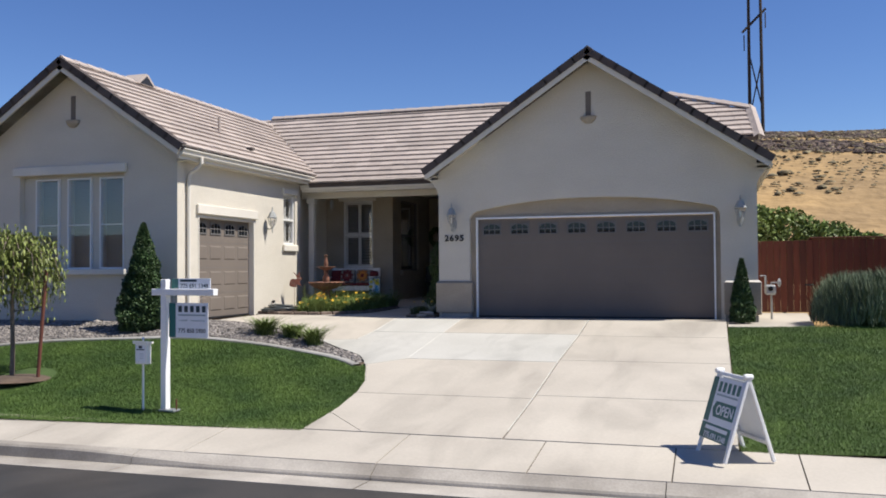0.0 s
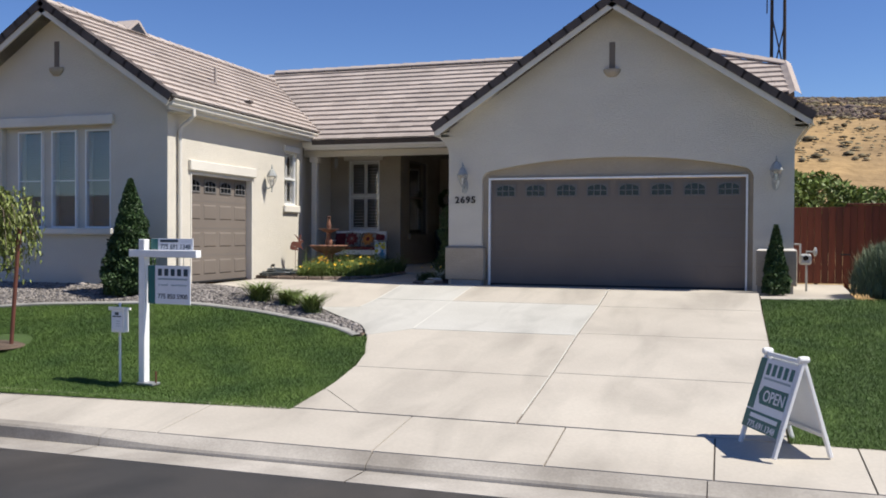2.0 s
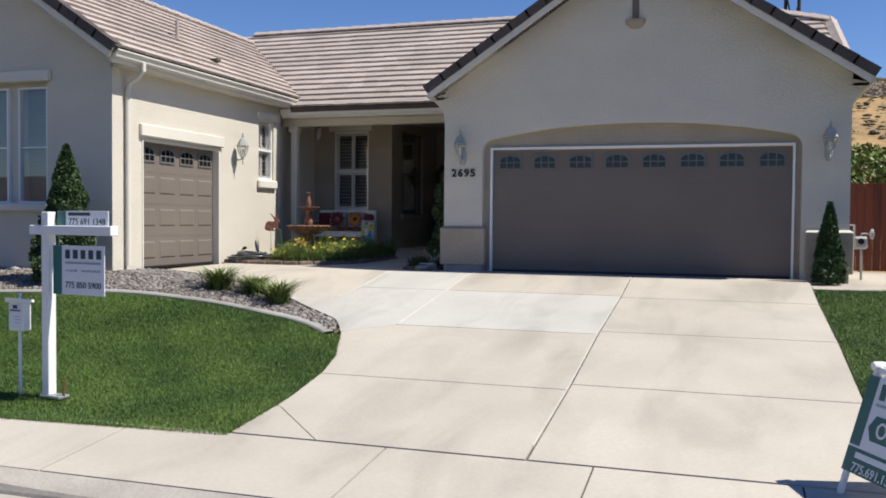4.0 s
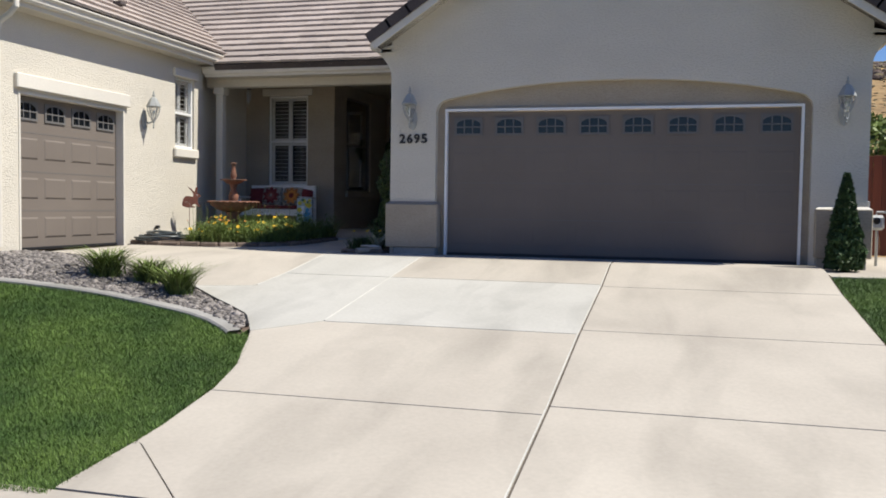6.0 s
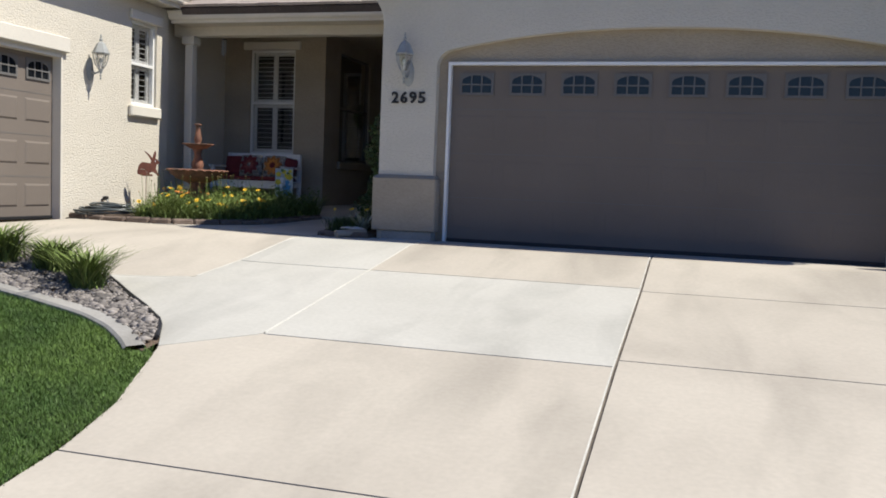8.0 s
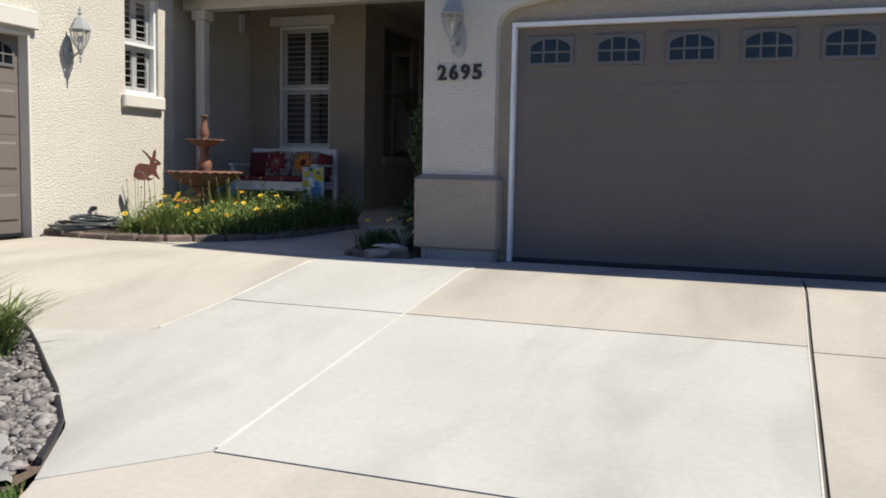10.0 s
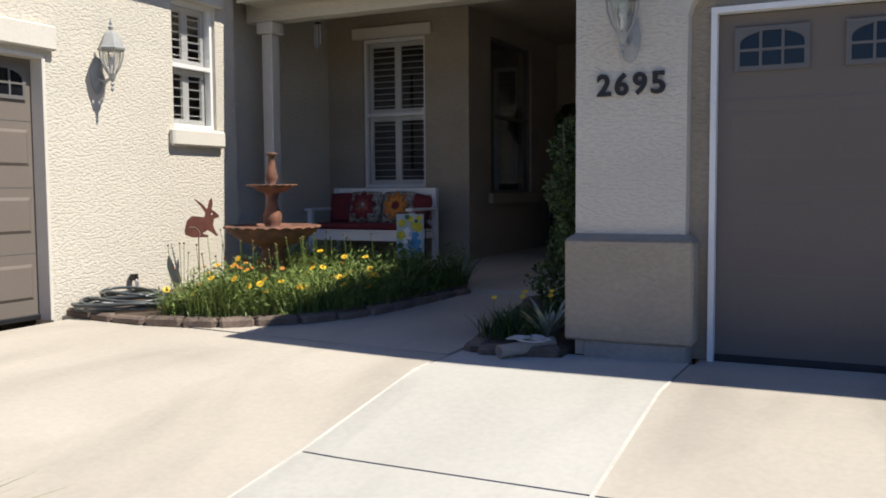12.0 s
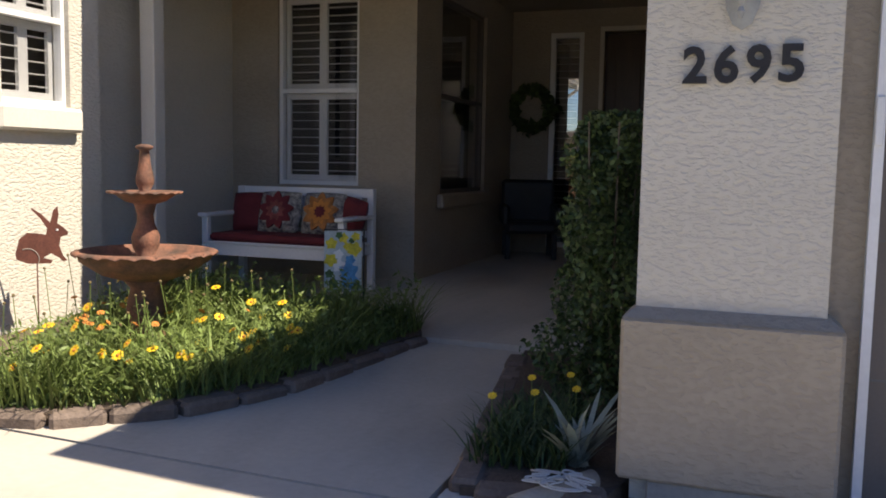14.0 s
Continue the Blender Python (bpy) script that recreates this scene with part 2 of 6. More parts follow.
# ---- mesh helpers ----
class B:
    """Collects vertices and faces of one mesh."""

    def __init__(self):
        self.v, self.f = [], []

    def add(self, verts, faces):
        k = len(self.v)
        self.v += [tuple(p) for p in verts]
        self.f += [tuple(i + k for i in face) for face in faces]
        return self

    def box(self, a, b, c=0.0, m=None):
        """A box from corner a to corner b, its edges cut by c."""
        lo, hi = [min(p) for p in zip(a, b)], [max(p) for p in zip(a, b)]
        if not c:
            vs = [(x, y, z) for x in (lo[0], hi[0]) for y in (lo[1], hi[1]) for z in (lo[2], hi[2])]
            fs = [(0, 1, 3, 2), (4, 6, 7, 5), (0, 4, 5, 1), (2, 3, 7, 6), (0, 2, 6, 4), (1, 5, 7, 3)]
        else:
            c = min(c, *[(h - l) * 0.45 for l, h in zip(lo, hi)])
            vs, at = [], {}
            for s in [(i, j, k) for i in (0, 1) for j in (0, 1) for k in (0, 1)]:
                for ax in range(3):
                    p = [(hi if s[q] else lo)[q] - (0 if q == ax else c * (1 if s[q] else -1)) for q in range(3)]
                    at[s, ax] = len(vs)
                    vs.append(p)
            fs = []
            for ax in range(3):
                o1, o2 = [q for q in range(3) if q != ax]
                for s in (0, 1):
                    def cor(i, j):
                        t = [0, 0, 0]
                        t[ax], t[o1], t[o2] = s, i, j
                        return at[tuple(t), ax]
                    fs.append((cor(0, 0), cor(1, 0), cor(1, 1), cor(0, 1)))
                for i in (0, 1):
                    for j in (0, 1):
                        t0, t1 = [0, 0, 0], [0, 0, 0]
                        t0[o1] = t1[o1] = i
                        t0[o2] = t1[o2] = j
                        t1[ax] = 1
                        fs.append((at[tuple(t0), o1], at[tuple(t1), o1], at[tuple(t1), o2], at[tuple(t0), o2]))
            for s in [(i, j, k) for i in (0, 1) for j in (0, 1) for k in (0, 1)]:
                fs.append((at[s, 0], at[s, 1], at[s, 2]))
        if m is not None:
            vs = [m @ Vector(p) for p in vs]
        return self.add(vs, fs)

    def lathe(self, prof, n=20, wave=None, m=None):
        """Turns (radius, height) round z. wave: (points, depth) scallops where the third value of a row is 1."""
        vs, fs = [], []
        for row in prof:
            for i in range(n):
                a = 2 * math.pi * i / n
                r, z = row[0], row[1]
                if wave and len(row) > 2:
                    z -= wave[1] * row[2] * abs(math.cos(a * wave[0] / 2))
                    r += wave[1] * row[2] * 0.5 * abs(math.sin(a * wave[0] / 2))
                vs.append(Vector((r * math.cos(a), r * math.sin(a), z)))
        for k in range(len(prof) - 1):
            for i in range(n):
                j = (i + 1) % n
                fs.append((k * n + i, k * n + j, (k + 1) * n + j, (k + 1) * n + i))
        fs += [tuple(range(n - 1, -1, -1)), tuple(range((len(prof) - 1) * n, len(prof) * n))]
        if m is not None:
            vs = [m @ p for p in vs]
        return self.add(vs, fs)

    def tube(self, pts, r, n=8, r2=None):
        """A round bar along pts, tapering from r to r2."""
        pts = [Vector(p) for p in pts]
        vs, fs, side = [], [], None
        for k, p in enumerate(pts):
            d = (pts[min(k + 1, len(pts) - 1)] - pts[max(k - 1, 0)]).normalized()
            if side is None:
                side = d.orthogonal().normalized()
            side = (side - d * side.dot(d)).normalized()
            up = d.cross(side)
            q = r + ((r2 if r2 is not None else r) - r) * k / max(1, len(pts) - 1)
            vs += [p + q * (math.cos(a) * side + math.sin(a) * up) for a in (2 * math.pi * i / n for i in range(n))]
        for k in range(len(pts) - 1):
            for i in range(n):
                j = (i + 1) % n
                fs.append((k * n + i, k * n + j, (k + 1) * n + j, (k + 1) * n + i))
        fs += [tuple(range(n - 1, -1, -1)), tuple(range((len(pts) - 1) * n, len(pts) * n))]
        return self.add(vs, fs)

    def prism(self, poly, to3, d0, d1):
        """A flat outline, given in two coordinates, drawn out from depth d0 to d1; to3(u, v, d) gives the place."""
        n = len(poly)
        vs = [to3(u, v, d0) for u, v in poly] + [to3(u, v, d1) for u, v in poly]
        fs = [tuple(range(n)), tuple(range(2 * n - 1, n - 1, -1))] + [(i, i + n, (i + 1) % n + n, (i + 1) % n) for i in range(n)]
        return self.add(vs, fs)


def mesh_of(name, b, material, smooth=False, tidy=True):
    me = bpy.data.meshes.new(name)
    me.from_pydata(b.v, [], b.f)
    if tidy and len(b.f) < 20000:
        bm = bmesh.new()
        bm.from_mesh(me)
        bmesh.ops.recalc_face_normals(bm, faces=bm.faces)
        bm.to_mesh(me)
        bm.free()
    me.materials.append(material)
    if smooth:
        me.polygons.foreach_set("use_smooth", [True] * len(me.polygons))
    me.update()
    return me


def part(name, b, material, parent=None, label="", smooth=False, at=None, kind=""):
    data = b if isinstance(b, bpy.types.Mesh) else mesh_of(name, b, material, smooth)
    ob = new(name, data)
    ob.parent = parent
    if at is not None:
        ob.matrix_basis = at
    return tagged(ob, label=label, kind=kind)


def thing(name, label, category, at=None, group=""):
    ob = new(name)
    ob.empty_display_size = 0.1
    if at is not None:
        ob.matrix_basis = at
    return tagged(ob, label, category, group)


def single(name, b, material, label, category="", group="", kind="", at=None, smooth=False):
    return tagged(part(name, b, material, None, label, smooth, at), category=category, group=group, kind=kind)


def xz(u, v, d):
    return (u, d, v)


def yz(u, v, d):
    return (d, u, v)


def xy(u, v, d):
    return (u, v, d)


def lerp(x, xs, ys):
    return float(np.interp(x, xs, ys))


def ease(t):
    t = min(1.0, max(0.0, t))
    return t * t * (3 - 2 * t)


WEST = ((-8.35, -7.0, -5.0, -3.6, -0.5), (-0.935, -0.68, -0.22, 0.02, 0.05))


def ground_z(x, y):
    """The height of the front yard: the drive's fall, with the higher bed before the west wing."""
    s = ease((-1.2 - x) / 3.5)
    a = lerp(y, (-8.35, -6.4, -4.48, -2.09, -0.9), (-0.93, -0.712, -0.44, -0.18, 0.0))
    return a * (1 - s) + lerp(y, *WEST) * s


def walk_z(x, y):
    return ground_z(x, y) + lerp(y, (-0.9, 1.0, 2.1), (0.0, 0.02, 0.075))


def edge_x(y):
    """The drive's curved west edge."""
    return lerp(y, (-8.35, -7.6, -7.3, -6.5, -5.9, -5.6, -5.2, -4.95, -4.45, -4.07, -3.6, -3.4, -3.1, -2.95, -2.8),
                (-0.04, -0.01, -0.01, -0.08, -0.2, -0.32, -0.47, -0.57, -0.87, -1.28, -1.88, -2.16, -2.8, -3.9, -4.9))


def strip(b, y0, y1, xl, xr, z, dy=0.2, nx=6, skirt=0.12):
    """A sloping slab between the lines xl(y) and xr(y), with its sides."""
    ny = max(1, round((y1 - y0) / dy))
    top, fs = [], []
    for j in range(ny + 1):
        y = y0 + (y1 - y0) * j / ny
        l, r = xl(y), xr(y)
        for i in range(nx + 1):
            x = l + (r - l) * i / nx
            top.append((x, y, z(x, y)))
    w = nx + 1
    for j in range(ny):
        for i in range(nx):
            fs.append((j * w + i, j * w + i + 1, (j + 1) * w + i + 1, (j + 1) * w + i))
    rim = [i for i in range(w)] + [j * w + nx for j in range(1, ny + 1)] + [ny * w + i for i in range(nx - 1, -1, -1)] + [j * w for j in range(ny - 1, 0, -1)]
    k = len(top)
    top += [(top[i][0], top[i][1], top[i][2] - skirt) for i in rim]
    for a in range(len(rim)):
        c = (a + 1) % len(rim)
        fs.append((rim[a], k + a, k + c, rim[c]))
    return b.add(top, fs)


def blades(spots, h, w, lean=0.5, seed=1, segs=1, droop=0.0):
    """Upright leaves standing on spots (an n x 3 array), as one set of vertices and faces."""
    rng = np.random.default_rng(seed)
    n = len(spots)
    ang, tilt = rng.uniform(0, 2 * np.pi, n), rng.uniform(0, lean, n)
    hh, ww = h * rng.uniform(0.55, 1.25, n), w * rng.uniform(0.7, 1.3, n)
    out = np.stack([np.cos(ang), np.sin(ang), np.zeros(n)], 1)
    side = np.stack([-np.sin(ang), np.cos(ang), np.zeros(n)], 1) * ww[:, None] / 2
    rows = []
    for k in range(segs + 1):
        f = k / segs
        p = spots + out * (hh * (tilt * f + droop * f * f * hh / h))[:, None]
        p[:, 2] += hh * (f - droop * 0.55 * f ** 3)
        if k < segs:
            s = side * (1 - 0.5 * f)
            rows += [p - s, p + s]
        else:
            rows.append(p)
    v = np.stack(rows, 1)
    per = 2 * segs + 1
    tri = []
    for k in range(segs - 1):
        tri += [(2 * k, 2 * k + 1, 2 * k + 3), (2 * k, 2 * k + 3, 2 * k + 2)]
    tri.append((2 * segs - 2, 2 * segs - 1, 2 * segs))
    f = (np.arange(n) * per)[:, None, None] + np.array(tri)[None]
    return v.reshape(-1, 3), f.reshape(-1, 3)


def leaf_mesh(name, v, f, material):
    me = bpy.data.meshes.new(name)
    me.vertices.add(len(v))
    me.vertices.foreach_set("co", np.asarray(v, np.float32).ravel())
    me.loops.add(f.size)
    me.loops.foreach_set("vertex_index", np.asarray(f, np.int32).ravel())
    me.polygons.add(len(f))
    me.polygons.foreach_set("loop_start", np.arange(0, f.size, f.shape[1], dtype=np.int32))
    me.materials.append(material)
    me.update(calc_edges=True)
    me.validate()
    return me


def leaves(centres, size, long=1.6, seed=1, up=0.0):
    """Small four-sided leaves at the centres, turned every way."""
    rng = np.random.default_rng(seed)
    n = len(centres)
    a = rng.normal(size=(n, 3))
    a[:, 2] += up
    a /= np.linalg.norm(a, axis=1)[:, None]
    b = np.cross(a, rng.normal(size=(n, 3)))
    b /= np.linalg.norm(b, axis=1)[:, None]
    s = size * rng.uniform(0.6, 1.3, n)[:, None]
    v = np.stack([centres - a * s * long / 2, centres + b * s / 2 - a * s * 0.1, centres + a * s * long / 2, centres - b * s / 2 - a * s * 0.1], 1)
    return v.reshape(-1, 3), np.arange(4 * n).reshape(-1, 4)


# ---- ground, road and paving ----
def far_z(x, y):
    """Land beyond the garden: level, then a dry hill behind the house."""
    if y < 10:
        return lerp(y, (-60, -19, -10.4, -8.2, -1, 10), (-1.0, -0.95, -1.5, -1.4, -0.3, -0.2))
    k = y - 10
    z = -0.2 + 0.285 * k - 0.0019 * max(0, k - 18) ** 2 if k < 62 else 0
    if k >= 62:
        z = 13.79 + 0.1 * (k - 62) - 0.0002 * (k - 62) ** 2
    z += 0.5 * noise.noise((x * 0.08, y * 0.08, 0)) * min(1, k / 20) - 0.02 * (x - 9) * min(1, k / 50)
    return z


bg = B()
xs = [-900, -400, -200, -120, -80] + list(range(-60, 61, 4)) + [80, 120, 200, 400, 900]
ys = [-900, -400, -200, -120, -60, -30, -19, -15, -10.4, -8.2, -5, -1, 4] + list(range(8, 120, 4)) + [140, 180, 240, 330, 420]
bg.add([(x, y, far_z(x, y) if y < 300 else -20) for y in ys for x in xs],
       [(j * len(xs) + i, j * len(xs) + i + 1, (j + 1) * len(xs) + i + 1, (j + 1) * len(xs) + i) for j in range(len(ys) - 1) for i in range(len(xs) - 1)])
single("ground", bg, DRY, "dry golden grass hillside and earth", kind="structure", smooth=True)


def road_z(x, y):
    return lerp(y, (-19.0, -13.0, -10.25), (-0.74, -0.96, -1.16))


br = B()
strip(br, -19.0, -10.15, lambda y: -70, lambda y: 70, road_z, 0.6, 40)
single("road", br, ASPHALT, "dark grey worn asphalt street", kind="structure")
GUT = (-10.15, -9.72)


def drop_kerb(x):
    """How much of the kerb stands up: none across the drive's mouth."""
    return ease((-0.3 - x) / 2.3) if x < 2 else ease((x - 6.9) / 2.0)


kerb_joints = [-13.2, -10.2, -7.4, -4.5, -1.55, 1.4, 4.42, 7.4, 10.4, 13.4, 16.4]
gutter = thing("gutter", "pale concrete street gutter pan along the kerb", "gutter")
tagged(gutter, kind="structure")
kerb = thing("kerb", "stained concrete kerb dipping to a drop at the drive", "kerb")
tagged(kerb, kind="structure")
for x0, x1 in zip(kerb_joints, kerb_joints[1:]):
    bgut, n = B(), 12
    for k in range(n):
        a, c = x0 + 0.006 + (x1 - x0 - 0.012) * k / n, x0 + 0.006 + (x1 - x0 - 0.012) * (k + 1) / n
        bgut.add([(a, -10.15, -1.155), (c, -10.15, -1.155), (c, -9.7, -1.175), (a, -9.7, -1.175), (a, -10.15, -1.3), (c, -10.15, -1.3)],
                 [(0, 1, 2, 3), (0, 4, 5, 1)])
    part("gutter_pan", bgut, KERB, gutter)
    bk, prof = B(), []
    for k in range(n + 1):
        x = x0 + 0.005 + (x1 - x0 - 0.01) * k / n
        u = drop_kerb(x)
        top = -1.045 + 0.01 * u
        face = -1.12 + 0.065 * u
        prof.append([(x, -9.7, -1.2), (x, -9.69, -1.15), (x, -9.675, face - 0.006), (x, -9.65, face + 0.004 + 0.012 * u), (x, -9.5, top), (x, -9.5, -1.25)])
    vs = [p for row in prof for p in row]
    bk.add(vs, [(k * 6 + i, k * 6 + i + 1, (k + 1) * 6 + i + 1, (k + 1) * 6 + i) for k in range(n) for i in range(5)] + [(0, 1, 2, 3, 4, 5), tuple(n * 6 + i for i in (5, 4, 3, 2, 1, 0))])
    part("kerb_stone", bk, KERB, kerb)

pavement = thing("pavement", "pale beige concrete pavement with tooled joints", "pavement")
tagged(pavement, kind="structure")
walk_joints = [-14.2, -11.4, -8.6, -6.0, -3.46, -1.0, 1.385, 3.03, 4.47, 5.72, 7.4, 9.2, 11.0, 12.8]
for x0, x1 in zip(walk_joints, walk_joints[1:]):
    bs = B()
    strip(bs, -9.484, -8.365, lambda y: x0 + 0.008, lambda y: x1 - 0.008, lambda x, y: lerp(y, (-9.5, -8.35), (-1.043, -0.933)), 0.25, 8)
    part("paving_slab", bs, CONCRETE, pavement)

driveway = thing("driveway", "wide sloping beige concrete drive with patched paler slabs", "driveway")
tagged(driveway, kind="structure")
bj = B()
strip(bj, -8.37, -0.44, lambda y: edge_x(y) + 0.01, lambda y: 5.12, lambda x, y: ground_z(x, y) - 0.014, 0.25, 12)
strip(bj, -9.507, -8.37, lambda y: -14, lambda y: 12.7, lambda x, y: lerp(y, (-9.5, -8.35), (-1.043, -0.933)) - 0.014, 0.25, 12)
part("joint_bed", bj, JOINT, driveway, "dark dirt in the joints")
J, JM = 0.007, 0.013
X2, X3 = 2.52, 5.13


def long_joint(y):
    """The joint that runs up to the pillar."""
    return lerp(y, (-4.48, -2.09, -0.1), (-0.01, -0.11, -0.08))



def slab(y0, y1, xl, xr, material, nx=10, z=ground_z, dy=0.2):
    bs = B()
    strip(bs, y0 + J, y1 - J, lambda y: xl(y) + (JM if xl(y) == X2 else J), lambda y: xr(y) - (JM if xr(y) == X2 else J), z, dy, nx)
    part("drive_slab", bs, material, driveway)


def const(v):
    return lambda y: v


slab(-8.35, -7.6, edge_x, lambda y: lerp(y, (-8.35, -7.6), (0.76, 0.02)), CONCRETE, 4, dy=0.05)
slab(-8.35, -6.53, lambda y: max(edge_x(y), lerp(y, (-8.35, -7.6), (0.76, 0.02))) if y < -7.6 else edge_x(y), const(X2), CONCRETE, dy=0.05)


def tip(y):
    """The slanting joint from the kerb's tip to the long joint."""
    return lerp(y, (-4.93, -4.48), (-0.58, -0.01))


slab(-6.53, -4.48, lambda y: edge_x(y) if y < -4.93 else tip(y), const(X2), CONCRETE, dy=0.05)


def corner(y):
    """Where the older slab before the side door ends."""
    return lerp(y, (-3.4, -2.95), (-2.25, -1.54))


slab(-4.93, -2.09, lambda y: edge_x(y) if y < -3.4 else corner(y), lambda y: tip(y) if y < -4.48 else long_joint(y), CONCRETE_NEW, 8, dy=0.05)
slab(-4.48, -2.09, long_joint, const(X2), CONCRETE_NEW)
slab(-2.09, -0.42, const(-1.54), long_joint, CONCRETE_NEW, 6)
slab(-0.44, -0.07, const(-0.86), long_joint, CONCRETE_NEW, 4)
slab(-0.44, -0.22, const(-1.54), const(-0.85), CONCRETE_NEW, 4)
slab(-2.09, -0.1, long_joint, const(X2), CONCRETE)
slab(-3.4, -0.42, lambda y: max(edge_x(y), -5.3), corner, CONCRETE, 14, dy=0.05)
for y0, y1 in ((-8.35, -6.35), (-6.35, -4.33), (-4.33, -2.2), (-2.2, -0.1)):
    slab(y0, y1, const(X2), const(X3), CONCRETE)
# pale mortar that fills some of the joints
for y0, y1, mid, wide in ((-4.44, -0.62, long_joint, 0.009), (-2.9, -0.72, lambda y: -1.542, 0.008), (-3.36, -2.97, corner, 0.006), (-8.04, -0.5, lambda y: X2 - 0.013, 0.0045)):
    bs = B()
    strip(bs, y0, y1, lambda y: mid(y) - wide, lambda y: mid(y) + wide, lambda x, y: ground_z(x, y) + 0.0025, 0.1, 1, 0.02)
    part("joint_filler", bs, FILLER, driveway, "pale mortar filling")

# narrow threshold under the large door, the walk and the porch floor
path = thing("path", "shaded concrete path from the drive to the porch", "path")
tagged(path, kind="structure")
bs = B()
strip(bs, -0.415, 2.1, const(-5.3), const(-1.56), walk_z, 0.2, 14)
part("path_slab", bs, CONCRETE, path)
bs = B()
strip(bs, 2.11, 7.3, const(-5.6), const(-0.8), lambda x, y: lerp(y, (2.1, 4.0), (0.12, 0.225)), 0.3, 10)
part("porch_slab", bs, CONCRETE, path)
bs = B().box((-0.06, -0.1, -0.2), (5.1, 0.4, -0.004), 0.01)
part("garage_threshold", bs, CONCRETE, path)
bs = B()
strip(bs, -1.3, 2.9, const(5.15), lambda y: lerp(y, (-1.3, 2.9), (6.65, 6.9)), lambda x, y: lerp(y, (-1.3, 3), (-0.055, 0.0)), 0.3, 6)
part("side_slab", bs, CONCRETE, path)

# unseen plain wall added across the street, behind the walk, for window reflections
single("reflection_wall", B().box((-60, -40.2, -1.2), (60, -40, 3.6)), STUCCO_TAN, "unseen plain wall added across the street for window reflections", kind="structure")

# ---- west yard ----
MOW = ((-11.5, -6.3), (-8.5, -5.6), (-6.7, -5.02), (-5.0, -4.72), (-3.6, -4.42), (-2.6, -4.27), (-1.75, -4.37), (-1.25, -4.58), (-0.9, -4.84), (-0.68, -5.05))


def mow_y(x):
    return lerp(x, [p[0] for p in MOW], [p[1] for p in MOW])


bl = B()


def yard_strip(b, y0f, y1f, z, nx=60, ny=14, x0=-11.5, x1=-0.01):
    vs, fs = [], []
    for j in range(ny + 1):
        for i in range(nx + 1):
            x = x0 + (x1 - x0) * i / nx
            y = y0f(x) + (y1f(x) - y0f(x)) * j / ny
            vs.append((x, y, z(x, y)))
    w = nx + 1
    fs = [(j * w + i, j * w + i + 1, (j + 1) * w + i + 1, (j + 1) * w + i) for j in range(ny) for i in range(nx)]
    return b.add(vs, fs)


def lawn_front(x):
    """The pavement bends away a little towards the west."""
    return -8.41 + 0.05 * x


def west_top(x):
    """The lawn's upper limit: the mowing strip, then the drive's edge."""
    if x < -0.6:
        return mow_y(x) - 0.07
    return lerp(x, (-0.6, -0.47, -0.32, -0.2, -0.08, -0.01), (-4.98, -5.2, -5.6, -5.9, -6.5, -7.3))


yard_strip(bl, lawn_front, west_top, lambda x, y: ground_z(x, y) - 0.012)
single("lawn_base", bl, TURF, "green turf soil under the front lawn", kind="structure", smooth=True)
bl = B()
yard_strip(bl, const(-8.36), const(-1.32), lambda x, y: ground_z(x, y) - 0.015 + 0.05 * ease((x - 5.2) / 2), 30, 20, 5.15, 13)
single("lawn_base", bl, TURF, "green turf soil of the side lawn", kind="structure", smooth=True)
rng = np.random.default_rng(4)


def lawn(name, x0, x1, y0, y1, inside, n, label, seed, lift=None):
    p = np.stack([rng.uniform(x0, x1, n), rng.uniform(y0, y1, n), np.zeros(n)], 1)
    p = np.array([(x, y, ground_z(x, y) - 0.012 + (lift(x) if lift else 0)) for x, y, _ in p if inside(x, y)])
    v, f = blades(p, 0.034, 0.006, 1.7, seed, 1)
    tagged(new(name, leaf_mesh(name, v, f, GRASS)), label, "lawn", kind="stuff")


lawn("lawn", -9.5, 0.0, -8.9, -4.2, lambda x, y: lawn_front(x) - 0.02 < y < west_top(x) + 0.03 and x < edge_x(y) + 0.02 and (x + 5.7) ** 2 + (y + 6.9) ** 2 > 0.3, 480000, "lush green mown front lawn", 5)
lawn("lawn", 5.14, 10.5, -8.38, -1.3, lambda x, y: x < 5.6 + 0.3 * (y + 18.4), 300000, "lush green mown side lawn by the drive", 6, lambda x: 0.05 * ease((x - 5.2) / 2))

bm_ = B()
rows = []
n = 90
for i in range(n + 1):
    f = i / n * (len(MOW) - 1)
    k = min(int(f), len(MOW) - 2)
    f -= k
    p0, p1, p2, p3 = [Vector((*MOW[min(max(q, 0), len(MOW) - 1)], 0)) for q in (k - 1, k, k + 1, k + 2)]
    c = 0.5 * ((2 * p1) + (p2 - p0) * f + (2 * p0 - 5 * p1 + 4 * p2 - p3) * f * f + (3 * p1 - p0 - 3 * p2 + p3) * f ** 3)
    rows.append(c)
vs = []
for i, c in enumerate(rows):
    d = (rows[min(i + 1, n)] - rows[max(i - 1, 0)]).normalized()
    s = Vector((-d.y, d.x, 0)) * 0.075
    z = ground_z(c.x, c.y)
    for q, h in ((-1, -0.08), (-1, 0.008), (-0.75, 0.026), (0.75, 0.034), (1, 0.02), (1, -0.08)):
        vs.append((c.x + s.x * q, c.y + s.y * q, z + h))
bm_.add(vs, [(i * 6 + j, i * 6 + j + 1, (i + 1) * 6 + j + 1, (i + 1) * 6 + j) for i in range(n) for j in range(5)])
single("mowing_strip", bm_, EDGING, "curved pale concrete edging between lawn and gravel", "edging", smooth=False)


